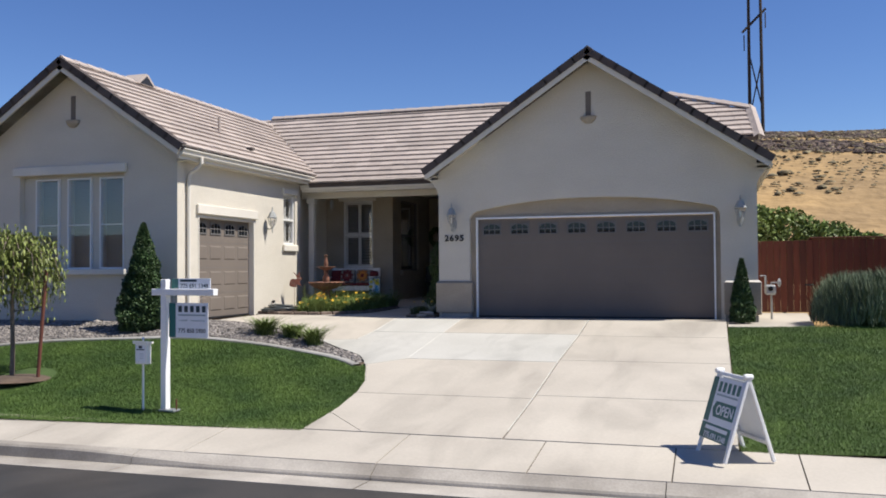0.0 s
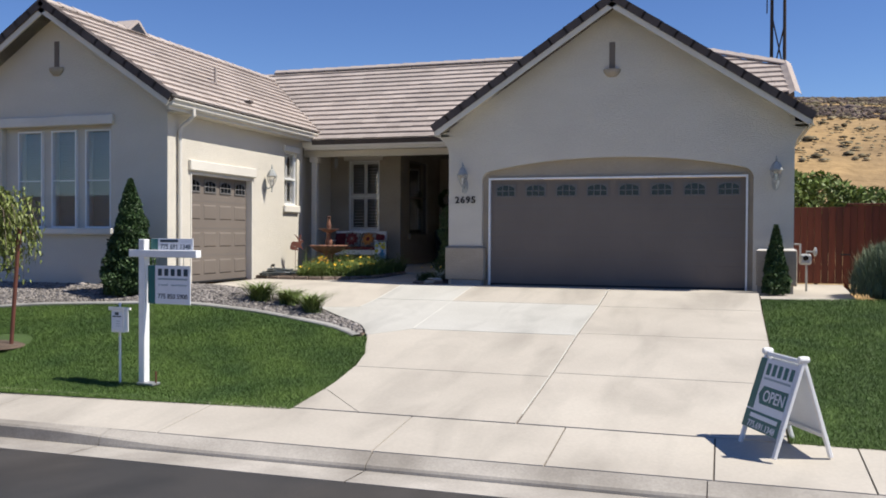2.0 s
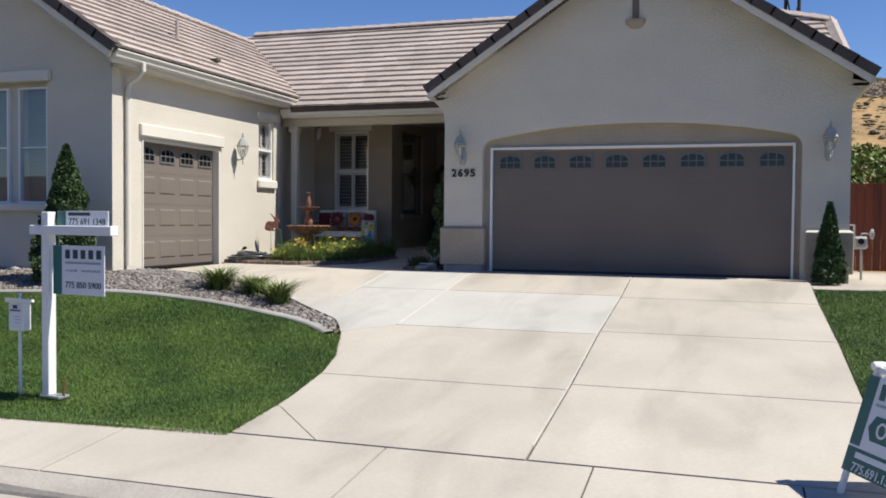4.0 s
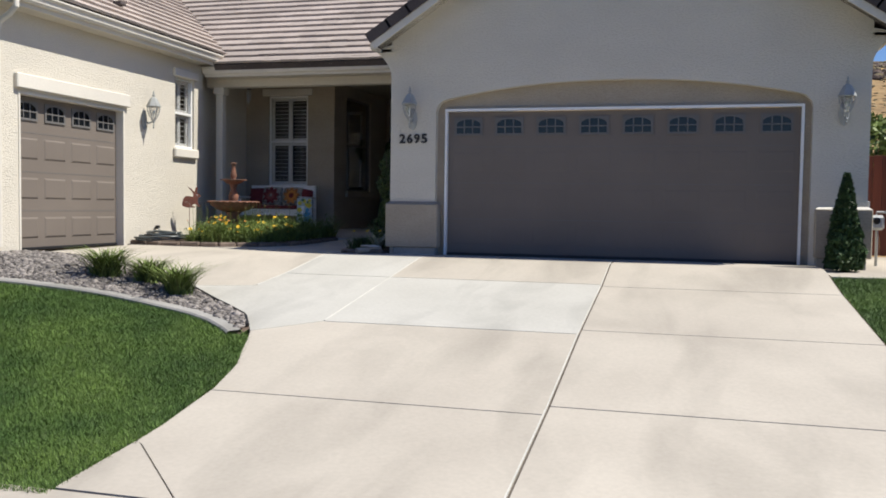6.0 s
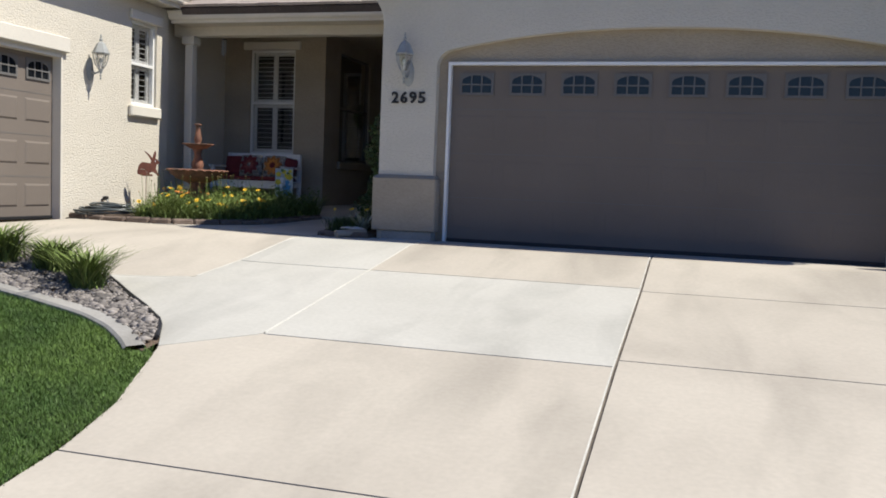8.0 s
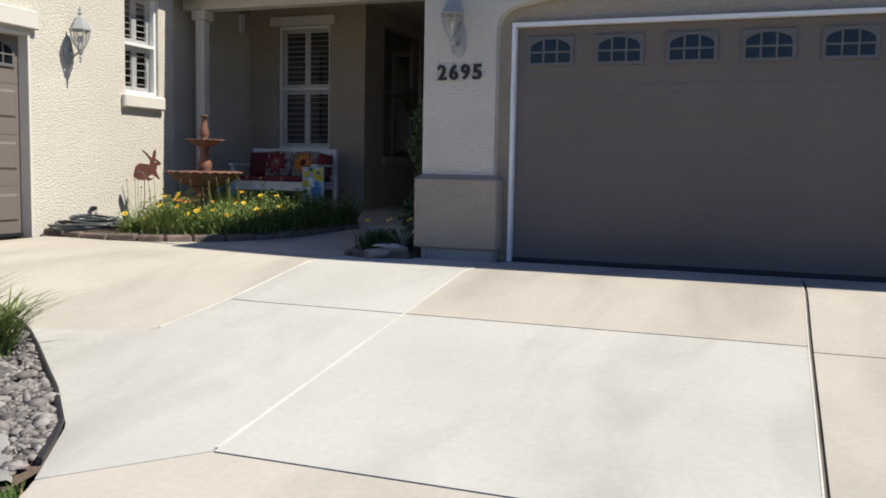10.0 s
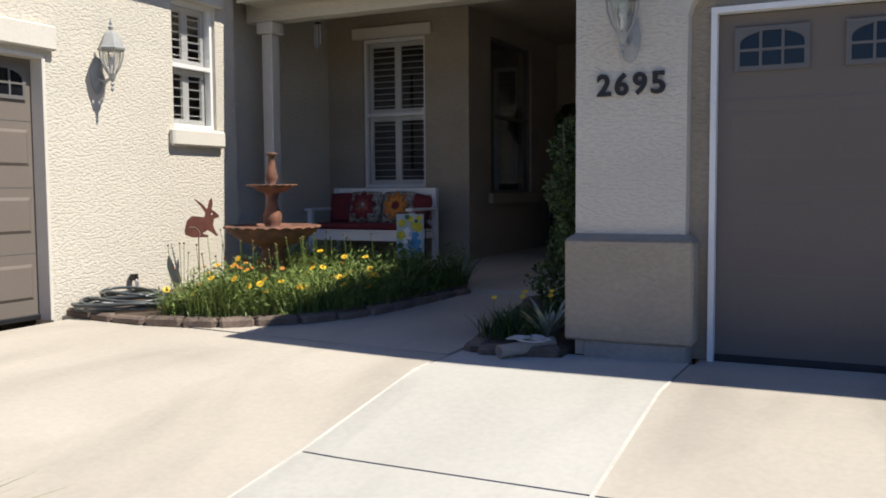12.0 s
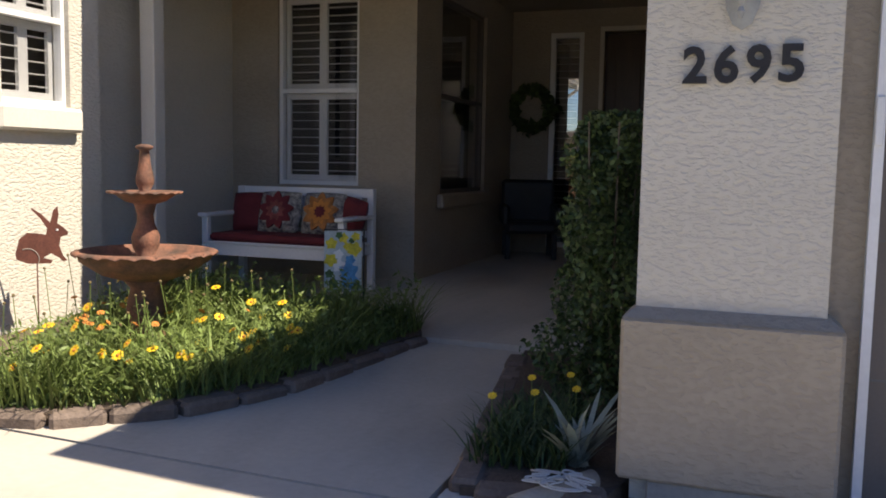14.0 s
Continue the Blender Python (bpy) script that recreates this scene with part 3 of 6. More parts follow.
def gravel_top(x):
    return -3.45 if x < -5.0 else lerp(x, (-4.9, -3.9, -2.8, -2.16, -1.88, -1.28, -0.87, -0.6), (-2.8, -2.95, -3.1, -3.4, -3.6, -4.07, -4.45, -4.9))


bl = B()
yard_strip(bl, lambda x: mow_y(x), gravel_top, lambda x, y: ground_z(x, y) - 0.004, 60, 8, -11.5, -0.62)
single("gravel_bed", bl, SOIL, "earth under the river-stone bed", kind="structure")
edge = B().tube([(x, gravel_top(x) - 0.02, ground_z(x, gravel_top(x)) + 0.02) for x in np.linspace(-4.85, -0.66, 50)], 0.018, 6)
single("bed_edging", edge, BLACK, "thin black plastic edging between gravel and drive", "edging")


def pebbles(name, spots, size, label, material, seed):
    rg = np.random.default_rng(seed)
    ico = np.array([(0, 0, 1), (0.9, 0, 0.3), (0.28, 0.85, 0.35), (-0.72, 0.53, 0.3), (-0.72, -0.53, 0.35), (0.28, -0.85, 0.3),
                    (0.72, 0.53, -0.4), (-0.28, 0.85, -0.4), (-0.9, 0, -0.4), (-0.28, -0.85, -0.4), (0.72, -0.53, -0.4)])
    tri = np.array([(0, 1, 2), (0, 2, 3), (0, 3, 4), (0, 4, 5), (0, 5, 1), (1, 6, 2), (2, 7, 3), (3, 8, 4), (4, 9, 5), (5, 10, 1), (2, 6, 7), (3, 7, 8), (4, 8, 9), (5, 9, 10), (1, 10, 6)])
    n = len(spots)
    s = size * rg.lognormal(0, 0.35, n)[:, None, None] * (1 + 0.35 * rg.normal(size=(n, 1, 3)) * [1, 1, 0.4])
    a = rg.uniform(0, 6.28, n)
    v = ico[None] * s * [1.0, 0.8, 0.45] * (1 + 0.1 * rg.normal(size=(n, 11, 1)))
    c, q = np.cos(a)[:, None], np.sin(a)[:, None]
    v = np.stack([v[..., 0] * c - v[..., 1] * q, v[..., 0] * q + v[..., 1] * c, v[..., 2]], -1) + spots[:, None]
    f = (np.arange(n) * 11)[:, None, None] + tri[None]
    ob = new(name, leaf_mesh(name, v.reshape(-1, 3), f.reshape(-1, 3), material))
    ob.data.polygons.foreach_set("use_smooth", [True] * len(ob.data.polygons))
    return tagged(ob, label, "gravel", kind="stuff")


pts = []
while len(pts) < 24000:
    x = rng.uniform(-10, -0.7)
    y = rng.uniform(-6.2, -2.8)
    if mow_y(x) + 0.07 < y < gravel_top(x) - 0.05:
        pts.append((x, y, ground_z(x, y) + 0.012 + rng.uniform(0, 0.02)))
pebbles("gravel", np.array(pts), 0.025, "mixed grey and brown river pebbles", PEBBLE, 3)

# ---- the house ----
house = thing("house", "single-storey stucco house with tiled gables and two garage doors", "house")
tagged(house)
FY = -0.04          # face of the garage front
SL = 0.667          # fall of the roofs


def wall(name, b, material=STUCCO, label=""):
    return part(name, b, material, house, label)


def rake_g(x):
    return 5.42 - SL * abs(x - 2.5)


def arch(x):
    """The top of the shallow arch over the large door."""
    u = (x - 2.46) / 2.585
    z = 2.52 - 0.27 * abs(u) ** 2.2
    r = 0.16
    d = 2.585 - abs(x - 2.46)
    if d < r:
        z -= r - math.sqrt(max(0, r * r - (r - d) ** 2))
    return z


L, R = -0.125, 5.045
outline = [(-0.82, 0.0), (L, 0.0)]
outline += [(x, arch(x)) for x in [L + 0.001, L + 0.02, L + 0.05, L + 0.1, L + 0.16] + list(np.linspace(L + 0.25, R - 0.25, 22)) + [R - 0.16, R - 0.1, R - 0.05, R - 0.02, R - 0.001]]
outline += [(R, 0.0), (5.74, 0.0), (5.74, rake_g(5.74)), (2.5, rake_g(2.5)), (-0.82, rake_g(-0.82))]
# flared corners under the eaves
flare = [(-0.82 - 0.28 * (k / 6) ** 2, 2.62 + 0.42 * k / 6) for k in range(7)]
b = B().prism(outline, xz, FY, FY + 0.13)
wall("garage_front_wall", b)
b = B().prism([(-0.82, 2.6)] + flare[1:] + [(-0.82, 3.1)], xz, FY, FY + 0.3)
wall("eave_return", b)
b = B().prism([(5.74, 2.6)] + [(4.92 - u, v) for u, v in flare[1:]] + [(5.74, 3.1)], xz, FY, FY + 0.3)
wall("eave_return", b)
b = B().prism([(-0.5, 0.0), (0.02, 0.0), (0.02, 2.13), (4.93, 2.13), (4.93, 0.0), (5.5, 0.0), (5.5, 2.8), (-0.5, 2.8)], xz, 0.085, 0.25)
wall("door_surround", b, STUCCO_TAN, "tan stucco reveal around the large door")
wall("garage_side_wall", B().box((-0.82, 0.1, 0), (-0.62, 7.3, 3.1)))
wall("garage_side_wall", B().box((5.54, 0.1, 0), (5.74, 9.0, 3.1)))
for x0, x1, i0, i1 in ((-0.866, -0.062, -0.75, -0.1), (5.1, 5.8, 5.12, 5.74)):
    b = B().box((x0, FY - 0.085, 0.105), (x1, 0.16 if x0 < 0 else 0.8, 0.75), 0.014)
    wall("pillar_base", b, STUCCO_TAN, "tan stucco plinth")
    yb = 0.16 if x0 < 0 else 0.8
    b = B().add([(x0 + 0.004, FY - 0.081, 0.748), (x1 - 0.004, FY - 0.081, 0.748), (x1 - 0.004, yb, 0.748), (x0 + 0.004, yb, 0.748),
                 (x0 + 0.05, FY - 0.004, 0.785), (x1 - 0.05, FY - 0.004, 0.785), (x1 - 0.05, yb - 0.01, 0.785), (x0 + 0.05, yb - 0.01, 0.785)],
                [(3, 2, 1, 0), (4, 5, 6, 7), (0, 1, 5, 4), (1, 2, 6, 5), (2, 3, 7, 6), (3, 0, 4, 7)])
    wall("plinth_cap", b, STUCCO_TAN if x0 < 0 else TRIM)
    b = B().box((i0, FY - 0.055, -0.1), (i1, 0.2, 0.106), 0.01)
    wall("foundation", b, EDGING)
b = B().prism([(0, 0), (0.035, 0), (0.035, 2.115), (4.915, 2.115), (4.915, 0), (4.95, 0), (4.95, 2.15), (0, 2.15)], xz, 0.03, 0.12)
wall("door_trim", b, WHITE, "white painted door stop")
b = B().box((0.0, 0.02, 1.42), (0.03, 0.03, 1.6), 0.004)
wall("keypad", b, VINYL)


def wall_with_holes(b, to3, u0, u1, v0, v1, holes, d0, d1):
    """A flat wall with square openings, in bands between the openings' edges."""
    us = sorted({u0, u1, *[h[0] for h in holes], *[h[1] for h in holes]})
    vs = sorted({v0, v1, *[h[2] for h in holes], *[h[3] for h in holes]})
    nu, nv = len(us), len(vs)
    pts = [to3(u, v, d) for d in (d0, d1) for v in vs for u in us]

    def solid(i, j):
        if not (0 <= i < nu - 1 and 0 <= j < nv - 1):
            return False
        mu, mv = (us[i] + us[i + 1]) / 2, (vs[j] + vs[j + 1]) / 2
        return not any(h[0] < mu < h[1] and h[2] < mv < h[3] for h in holes)

    def at(i, j, k):
        return k * nu * nv + j * nu + i

    fs = []
    for i in range(nu - 1):
        for j in range(nv - 1):
            if not solid(i, j):
                continue
            fs += [(at(i, j, k), at(i + 1, j, k), at(i + 1, j + 1, k), at(i, j + 1, k)) for k in (0, 1)]
            for di, dj, a, c in ((-1, 0, (i, j), (i, j + 1)), (1, 0, (i + 1, j), (i + 1, j + 1)), (0, -1, (i, j), (i + 1, j)), (0, 1, (i, j + 1), (i + 1, j + 1))):
                if not solid(i + di, j + dj):
                    fs.append((at(*a, 0), at(*c, 0), at(*c, 1), at(*a, 1)))
    used = sorted({q for f in fs for q in f})
    to = {q: n for n, q in enumerate(used)}
    b.add([pts[q] for q in used], [tuple(to[q] for q in f) for f in fs])
    return b


def garage_door(wide, cols, rows, name, label, at, nwin):
    door = part(name, B().box((0, 0.0, 0), (wide, 0.04, 2.1), 0.004), DOOR, house, label, at=at)
    z0, dz = 0.03, 1.62 / rows
    for r in range(rows):
        for c in range(cols):
            w = wide / cols
            m = B()
            x0, x1, q0, q1 = c * w + 0.06, (c + 1) * w - 0.06, z0 + r * dz + 0.12, z0 + (r + 1) * dz - 0.13
            e, dp = 0.025, 0.014 if wide < 3 else 0.003
            m.add([(x0, 0, q0), (x1, 0, q0), (x1, 0, q1), (x0, 0, q1), (x0 + e, -dp, q0 + e), (x1 - e, -dp, q0 + e), (x1 - e, -dp, q1 - e), (x0 + e, -dp, q1 - e)],
                  [(0, 1, 5, 4), (1, 2, 6, 5), (2, 3, 7, 6), (3, 0, 4, 7), (4, 5, 6, 7)])
            part("raised_panel", m, DOOR, door)
    for k in range(1, 4):
        part("section_joint", B().box((0.005, -0.0025, 0.53 * k - 0.004), (wide - 0.005, 0.003, 0.53 * k + 0.004)), DOOR_FRAME, door)
    part("bottom_seal", B().box((0, -0.02, -0.015), (wide, 0.03, 0.03), 0.006), BLACK, door)
    for k in range(nwin):
        cx, cz, w, h = (k + 0.5) * wide / nwin, 1.885, 0.42, 0.26
        x0, x1, z0_, z1_ = cx - w / 2, cx + w / 2, cz - h / 2, cz + h / 2
        fr = wall_with_holes(B(), xz, x0, x1, z0_, z1_, [(a, c, p, q) for a, c in ((x0 + 0.03, cx - 0.07), (cx - 0.054, cx + 0.054), (cx + 0.07, x1 - 0.03)) for p, q in ((z0_ + 0.03, cz - 0.014), (cz + 0.002, z1_ - 0.025))], -0.018, 0.001)
        win = part("window_insert", fr, DOOR_FRAME, door, "grey arched six-light insert")
        for sg_ in (-1, 1):
            e = cx + sg_ * (w / 2 - 0.03)
            arc = [(e, z1_ - 0.025)] + [(cx + sg_ * (w / 2 - 0.03) * math.cos(q), cz + 0.03 + (h / 2 - 0.055) * math.sin(q)) for q in np.linspace(0, 1.1, 7)] + [(cx + sg_ * 0.07, z1_ - 0.025)]
            part("arch_fillet", B().prism(arc, xz, -0.016, -0.007), DOOR_FRAME, win)
        part("pane", B().box((cx - w / 2 + 0.02, -0.006, cz - h / 2 + 0.02), (cx + w / 2 - 0.02, -0.002, cz + h / 2 - 0.02)), GLASS, win, "dark glass")
    return door


garage_door(4.88, 8, 3, "garage_door", "closed double garage door, taupe, with arched lights", pose(0.035, 0.1, 0.01), 8)

# gable ornaments
for cx, y, top, bot in ((2.455, FY, 4.72, 4.06), (-7.52, -3.5, 4.62, 3.98)):
    b = B().box((cx - 0.055, y - 0.012, bot + 0.13), (cx + 0.055, y + 0.02, top), 0.004)
    slot = wall("gable_slot", b, DOOR, "dark vertical slot in the gable")
    b = B().lathe([(0.02, -0.1), (0.08, -0.09), (0.15, -0.02), (0.165, 0.02), (0.165, 0.05), (0.13, 0.06)], 16, m=Matrix.Translation((cx, y, bot + 0.09)) @ Matrix.Diagonal((1, 0.6, 1, 1)))
    part("corbel", b, STUCCO_TAN, slot, "half-round stucco corbel")

# west wing
WX, WY0, WY1 = -5.08, -3.5, 1.66


def rake_w(x):
    return 5.16 - SL * abs(x + 7.5)


b = wall_with_holes(B(), xz, -9.95, WX, -0.1, 3.28, [(-8.85, -6.3, 1.1, 3.02)], WY0, WY0 + 0.2)
wall("wing_front_wall", b)
b = B().prism([(-9.95, 3.28), (WX, 3.28), (WX, rake_w(WX) + 0.001), (-7.5, rake_w(-7.5)), (-9.95, rake_w(-9.95))], xz, WY0, WY0 + 0.2)
wall("gable_wall", b)
b = wall_with_holes(B(), yz, WY0 + 0.2, WY1, -0.1, 3.25, [(-2.78, -0.5, -0.1, 2.16), (0.95, 1.56, 1.68, 2.9)], WX - 0.2, WX)
wall("wing_side_wall", b)
wall("wing_side_wall", B().box((-9.95, -3.3, -0.1), (-9.75, 6, 3.3)))
b = B().box((-5.75, WY1 + 0.2, -0.1), (-5.36, 4.05, 3.22)).box((-5.6, WY1 + 0.002, -0.1), (WX - 0.002, WY1 + 0.2, 3.2))
wall("porch_side_wall", b)
b = B().prism([(WY0, 2.6)] + [(WY0 - 0.3 * (k / 6) ** 2, 2.6 + 0.5 * k / 6) for k in range(1, 7)] + [(WY0, 3.1)], yz, WX - 0.3, WX)
# side garage door, lintel and trim
garage_door(2.26, 4, 3, "garage_door", "closed single garage door, sunlit taupe raised panels", pose(WX - 0.13, -2.77, 0.05, 0, 0, 90), 4)
b = B().box((WX, -2.86, 2.2), (WX + 0.07, -0.42, 2.395), 0.012)
wall("door_lintel", b, TRIM, "cream stucco lintel")
b = B().box((WX - 0.125, -0.53, 0.03), (WX + 0.015, -0.497, 2.163), 0.004).box((WX - 0.125, -2.783, 0.03), (WX + 0.015, -2.75, 2.163), 0.004).box((WX - 0.12, -2.75, 2.13), (WX + 0.01, -0.53, 2.164), 0.004)
wall("door_trim", b, TRIM)
# fountain-side window
def shutter_window(name, label, w, h, at, cols, split, blinds=True):
    """A two-sash window with white inside shutters, standing in its opening; local x along the wall, y inwards."""
    win = part(name, B().box((0, 0.02, 0), (0.035, 0.09, h)).box((w - 0.035, 0.02, 0), (w, 0.09, h)).box((0.035, 0.02, 0), (w - 0.035, 0.09, 0.04)).box((0.035, 0.02, h - 0.04), (w - 0.035, 0.09, h))
               .box((0.035, 0.015, split - 0.02), (w - 0.035, 0.085, split + 0.02)), VINYL if blinds else DOOR, house, label, at=at)
    g = part("pane", B().box((0.03, 0.05, 0.03), (w - 0.03, 0.053, h - 0.03)), CLEAR, win, "thin clear glass")
    # black sheet paints the darkness of the room and closes the opening
    part("backing", B().box((-0.4, 0.24, -0.3), (w + (0.4 if blinds else 1.7), 0.26, h + 0.3)), DARK, win, "near-black sheet in place of the unlit room")
    if blinds:
        cw = (w - 0.07) / cols
        for c in range(cols):
            x0, x1 = 0.035 + c * cw, 0.035 + (c + 1) * cw
            for q0, q1 in ((0.04, split - 0.02), (split + 0.02, h - 0.04)):
                e = 0.042
                sh = B().box((x0, 0.1, q0), (x0 + e, 0.13, q1)).box((x1 - e, 0.1, q0), (x1, 0.13, q1)).box((x0 + e, 0.1, q0), (x1 - e, 0.13, q0 + 0.055)).box((x0 + e, 0.1, q1 - 0.055), (x1 - e, 0.13, q1))
                s = part("shutter_frame", sh, VINYL, win, "white plantation shutter")
                n = max(2, round((q1 - q0 - 0.11) / 0.08))
                for k in range(n):
                    z = q0 + 0.055 + (k + 0.5) * (q1 - q0 - 0.11) / n
                    part("louvre", B().box((x0 + e, -0.03, -0.003), (x1 - e, 0.03, 0.003), m=Matrix.Translation((0, 0.135, z)) @ Matrix.Rotation(radians(3), 4, "X")), VINYL, s)
    return win


shutter_window("window", "white sash window with half-open plantation shutters in the sunlit wall", 0.61, 1.22, pose(WX - 0.02, 0.95, 1.68, 0, 0, 90), 2, 0.6)
wall("window_sill", B().box((WX, 0.87, 1.5), (WX + 0.075, 1.615, 1.668), 0.02), TRIM, "cream stucco sill")
wall("window_header", B().box((WX, 0.87, 2.9), (WX + 0.06, 1.64, 3.04), 0.012), TRIM)
# front triple window
for k, x0 in enumerate((-8.52, -7.73, -6.95)):
    wf = part("window", B().box((x0, -3.42, 1.1), (x0 + 0.03, -3.34, 2.95)).box((x0 + 0.55, -3.42, 1.1), (x0 + 0.58, -3.34, 2.95)).box((x0 + 0.03, -3.42, 1.1), (x0 + 0.55, -3.34, 1.13)).box((x0 + 0.03, -3.42, 2.92), (x0 + 0.55, -3.34, 2.95)).box((x0 + 0.03, -3.4, 1.985), (x0 + 0.55, -3.36, 2.005)), VINYL, house, "white framed tall window with blinds")
    part("pane", B().box((x0 + 0.04, -3.38, 1.14), (x0 + 0.54, -3.377, 2.91)), DIM, wf)
    for q in range(34):
        part("blind_slat", B().box((x0 + 0.05, -3.3, 1.16 + q * 0.052), (x0 + 0.53, -3.26, 1.165 + q * 0.052), m=None), BLIND, wf)
    part("backing", B().box((x0, -3.2, 1.1), (x0 + 0.58, -3.18, 2.95)), BLIND, wf, "closed pale blind")
b = wall_with_holes(B(), xz, -8.85, -6.3, 1.1, 3.02, [(x0, x0 + 0.58, 1.1, 2.95) for x0 in (-8.52, -7.73, -6.95)], -3.36, -3.15)
wall("window_mullion_wall", b)
wall("window_lintel", B().box((-8.98, WY0 - 0.07, 3.02), (-6.22, WY0, 3.2), 0.012), TRIM, "cream stucco lintel")
wall("window_sill", B().box((-8.98, WY0 - 0.1, 0.97), (-6.22, WY0, 1.1), 0.02), TRIM, "cream stucco sill")

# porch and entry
# these walls take the darker tan to deepen the shade of the recess
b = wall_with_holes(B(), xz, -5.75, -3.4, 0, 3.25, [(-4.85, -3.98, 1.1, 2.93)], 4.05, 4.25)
wall("porch_back_wall", b, STUCCO_TAN, "stucco porch wall, darker tan standing in for porch shade")
shutter_window("window", "white shuttered window above the porch bench", 0.87, 1.83, pose(-4.85, 4.07, 1.1), 2, 0.9)
wall("window_header", B().box((-4.97, 3.99, 2.93), (-3.87, 4.05, 3.07), 0.012), TRIM)
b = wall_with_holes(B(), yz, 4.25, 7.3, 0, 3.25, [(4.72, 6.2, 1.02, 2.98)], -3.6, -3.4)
wall("entry_side_wall", b, STUCCO_TAN, "stucco entry wall, darker tan standing in for entry shade")
shutter_window("window", "dark tall window beside the entry", 1.48, 1.96, pose(-3.42, 4.72, 1.02, 0, 0, 90), 2, 0.98, False)
wall("window_sill", B().box((-3.4, 4.63, 0.88), (-3.33, 6.29, 1.02), 0.015), STUCCO_TAN)
b = wall_with_holes(B(), xz, -3.56, -0.6, 0, 3.25, [(-2.92, -2.5, 0.3, 2.95), (-2.25, -1.3, 0.2, 2.95)], 7.3, 7.5)
wall("entry_back_wall", b, STUCCO_TAN, "stucco entry wall, darker tan standing in for entry shade")
d = part("front_door", B().box((-2.25, 7.4, 0.22), (-1.3, 7.45, 2.93), 0.005), DOOR_WOOD, house, "dark wooden front door in deep shade")
for x0 in (-2.12, -1.74):
    for z0, z1 in ((0.4, 1.2), (1.35, 2.75)):
        part("door_panel", B().box((x0, 7.385, z0), (x0 + 0.3, 7.4, z1), 0.012), DOOR_WOOD, d)
b = B().box((-2.92, 7.33, 0.3), (-2.86, 7.42, 2.95)).box((-2.56, 7.33, 0.3), (-2.5, 7.42, 2.95)).box((-2.86, 7.33, 0.3), (-2.56, 7.42, 0.36)).box((-2.86, 7.33, 2.89), (-2.56, 7.42, 2.95))
s = part("sidelight", b, VINYL, house, "white framed dark glass sidelight")
part("pane", B().box((-2.86, 7.36, 0.36), (-2.56, 7.365, 2.89)), COATED, s, "reflecting glass")
for k in range(30):
    part("louvre", B().box((-2.86, -0.03, -0.003), (-2.56, 0.03, 0.003), m=Matrix.Translation((0, 7.42, 0.42 + 0.083 * k)) @ Matrix.Rotation(radians(3), 4, "X")), VINYL, s)
# black sheet instead of a hall without light
part("backing", B().box((-2.95, 7.5, 0.3), (-2.47, 7.515, 2.95)), DARK, s, "near-black sheet in place of the unlit hall")
# unseen wall added behind the entry to block daylight from the open back
wall("entry_light_stop", B().box((-3.6, 7.52, 0), (-0.4, 7.6, 3.3)), STUCCO_TAN)
part("door_casing", B().box((-2.3, 7.27, 0.2), (-2.25, 7.34, 3.0)).box((-1.3, 7.27, 0.2), (-1.25, 7.34, 3.0)).box((-2.25, 7.27, 2.95), (-1.3, 7.34, 3.0)), TRIM, house)
# ceiling colour is darkened the same way for the porch shade
wall("porch_ceiling", B().box((-5.75, 1.8, 3.22), (-0.62, 7.4, 3.3)), STUCCO_TAN, "stucco porch ceiling, shade put into its darker tan")
b = B().box((-5.26, 2.29, 2.88), (-0.83, 2.5, 3.22), 0.008)
wall("porch_beam", b, STUCCO)
post = part("porch_post", B().box((-5.065, 2.3, 0.1), (-4.93, 2.435, 2.75), 0.008), TRIM, house, "square cream porch post")
part("capital", B().box((-5.105, 2.26, 2.75), (-4.89, 2.475, 2.88), 0.012), TRIM, post)

# ---- roofs ----
def gutter_run(a, c, name="roof_gutter"):
    """An ogee gutter from a to c along an eave; its face looks away from the wall."""
    a, c = Vector(a), Vector(c)
    d = (c - a).normalized()
    out = Vector((d.y, -d.x, 0))
    prof = [(0.0, 0.0), (0.0, -0.13), (0.05, -0.13), (0.075, -0.1), (0.085, -0.05), (0.12, -0.02), (0.12, 0.0), (0.105, 0.0), (0.07, -0.05), (0.02, -0.05)]
    b = B()
    n = len(prof)
    b.add([a + out * u + Vector((0, 0, v)) for u, v in prof] + [c + out * u + Vector((0, 0, v)) for u, v in prof],
          [(i, (i + 1) % n, (i + 1) % n + n, i + n) for i in range(n)] + [tuple(range(n)), tuple(range(2 * n - 1, n - 1, -1))])
    return part(name, b, TRIM, house, "cream painted metal gutter")


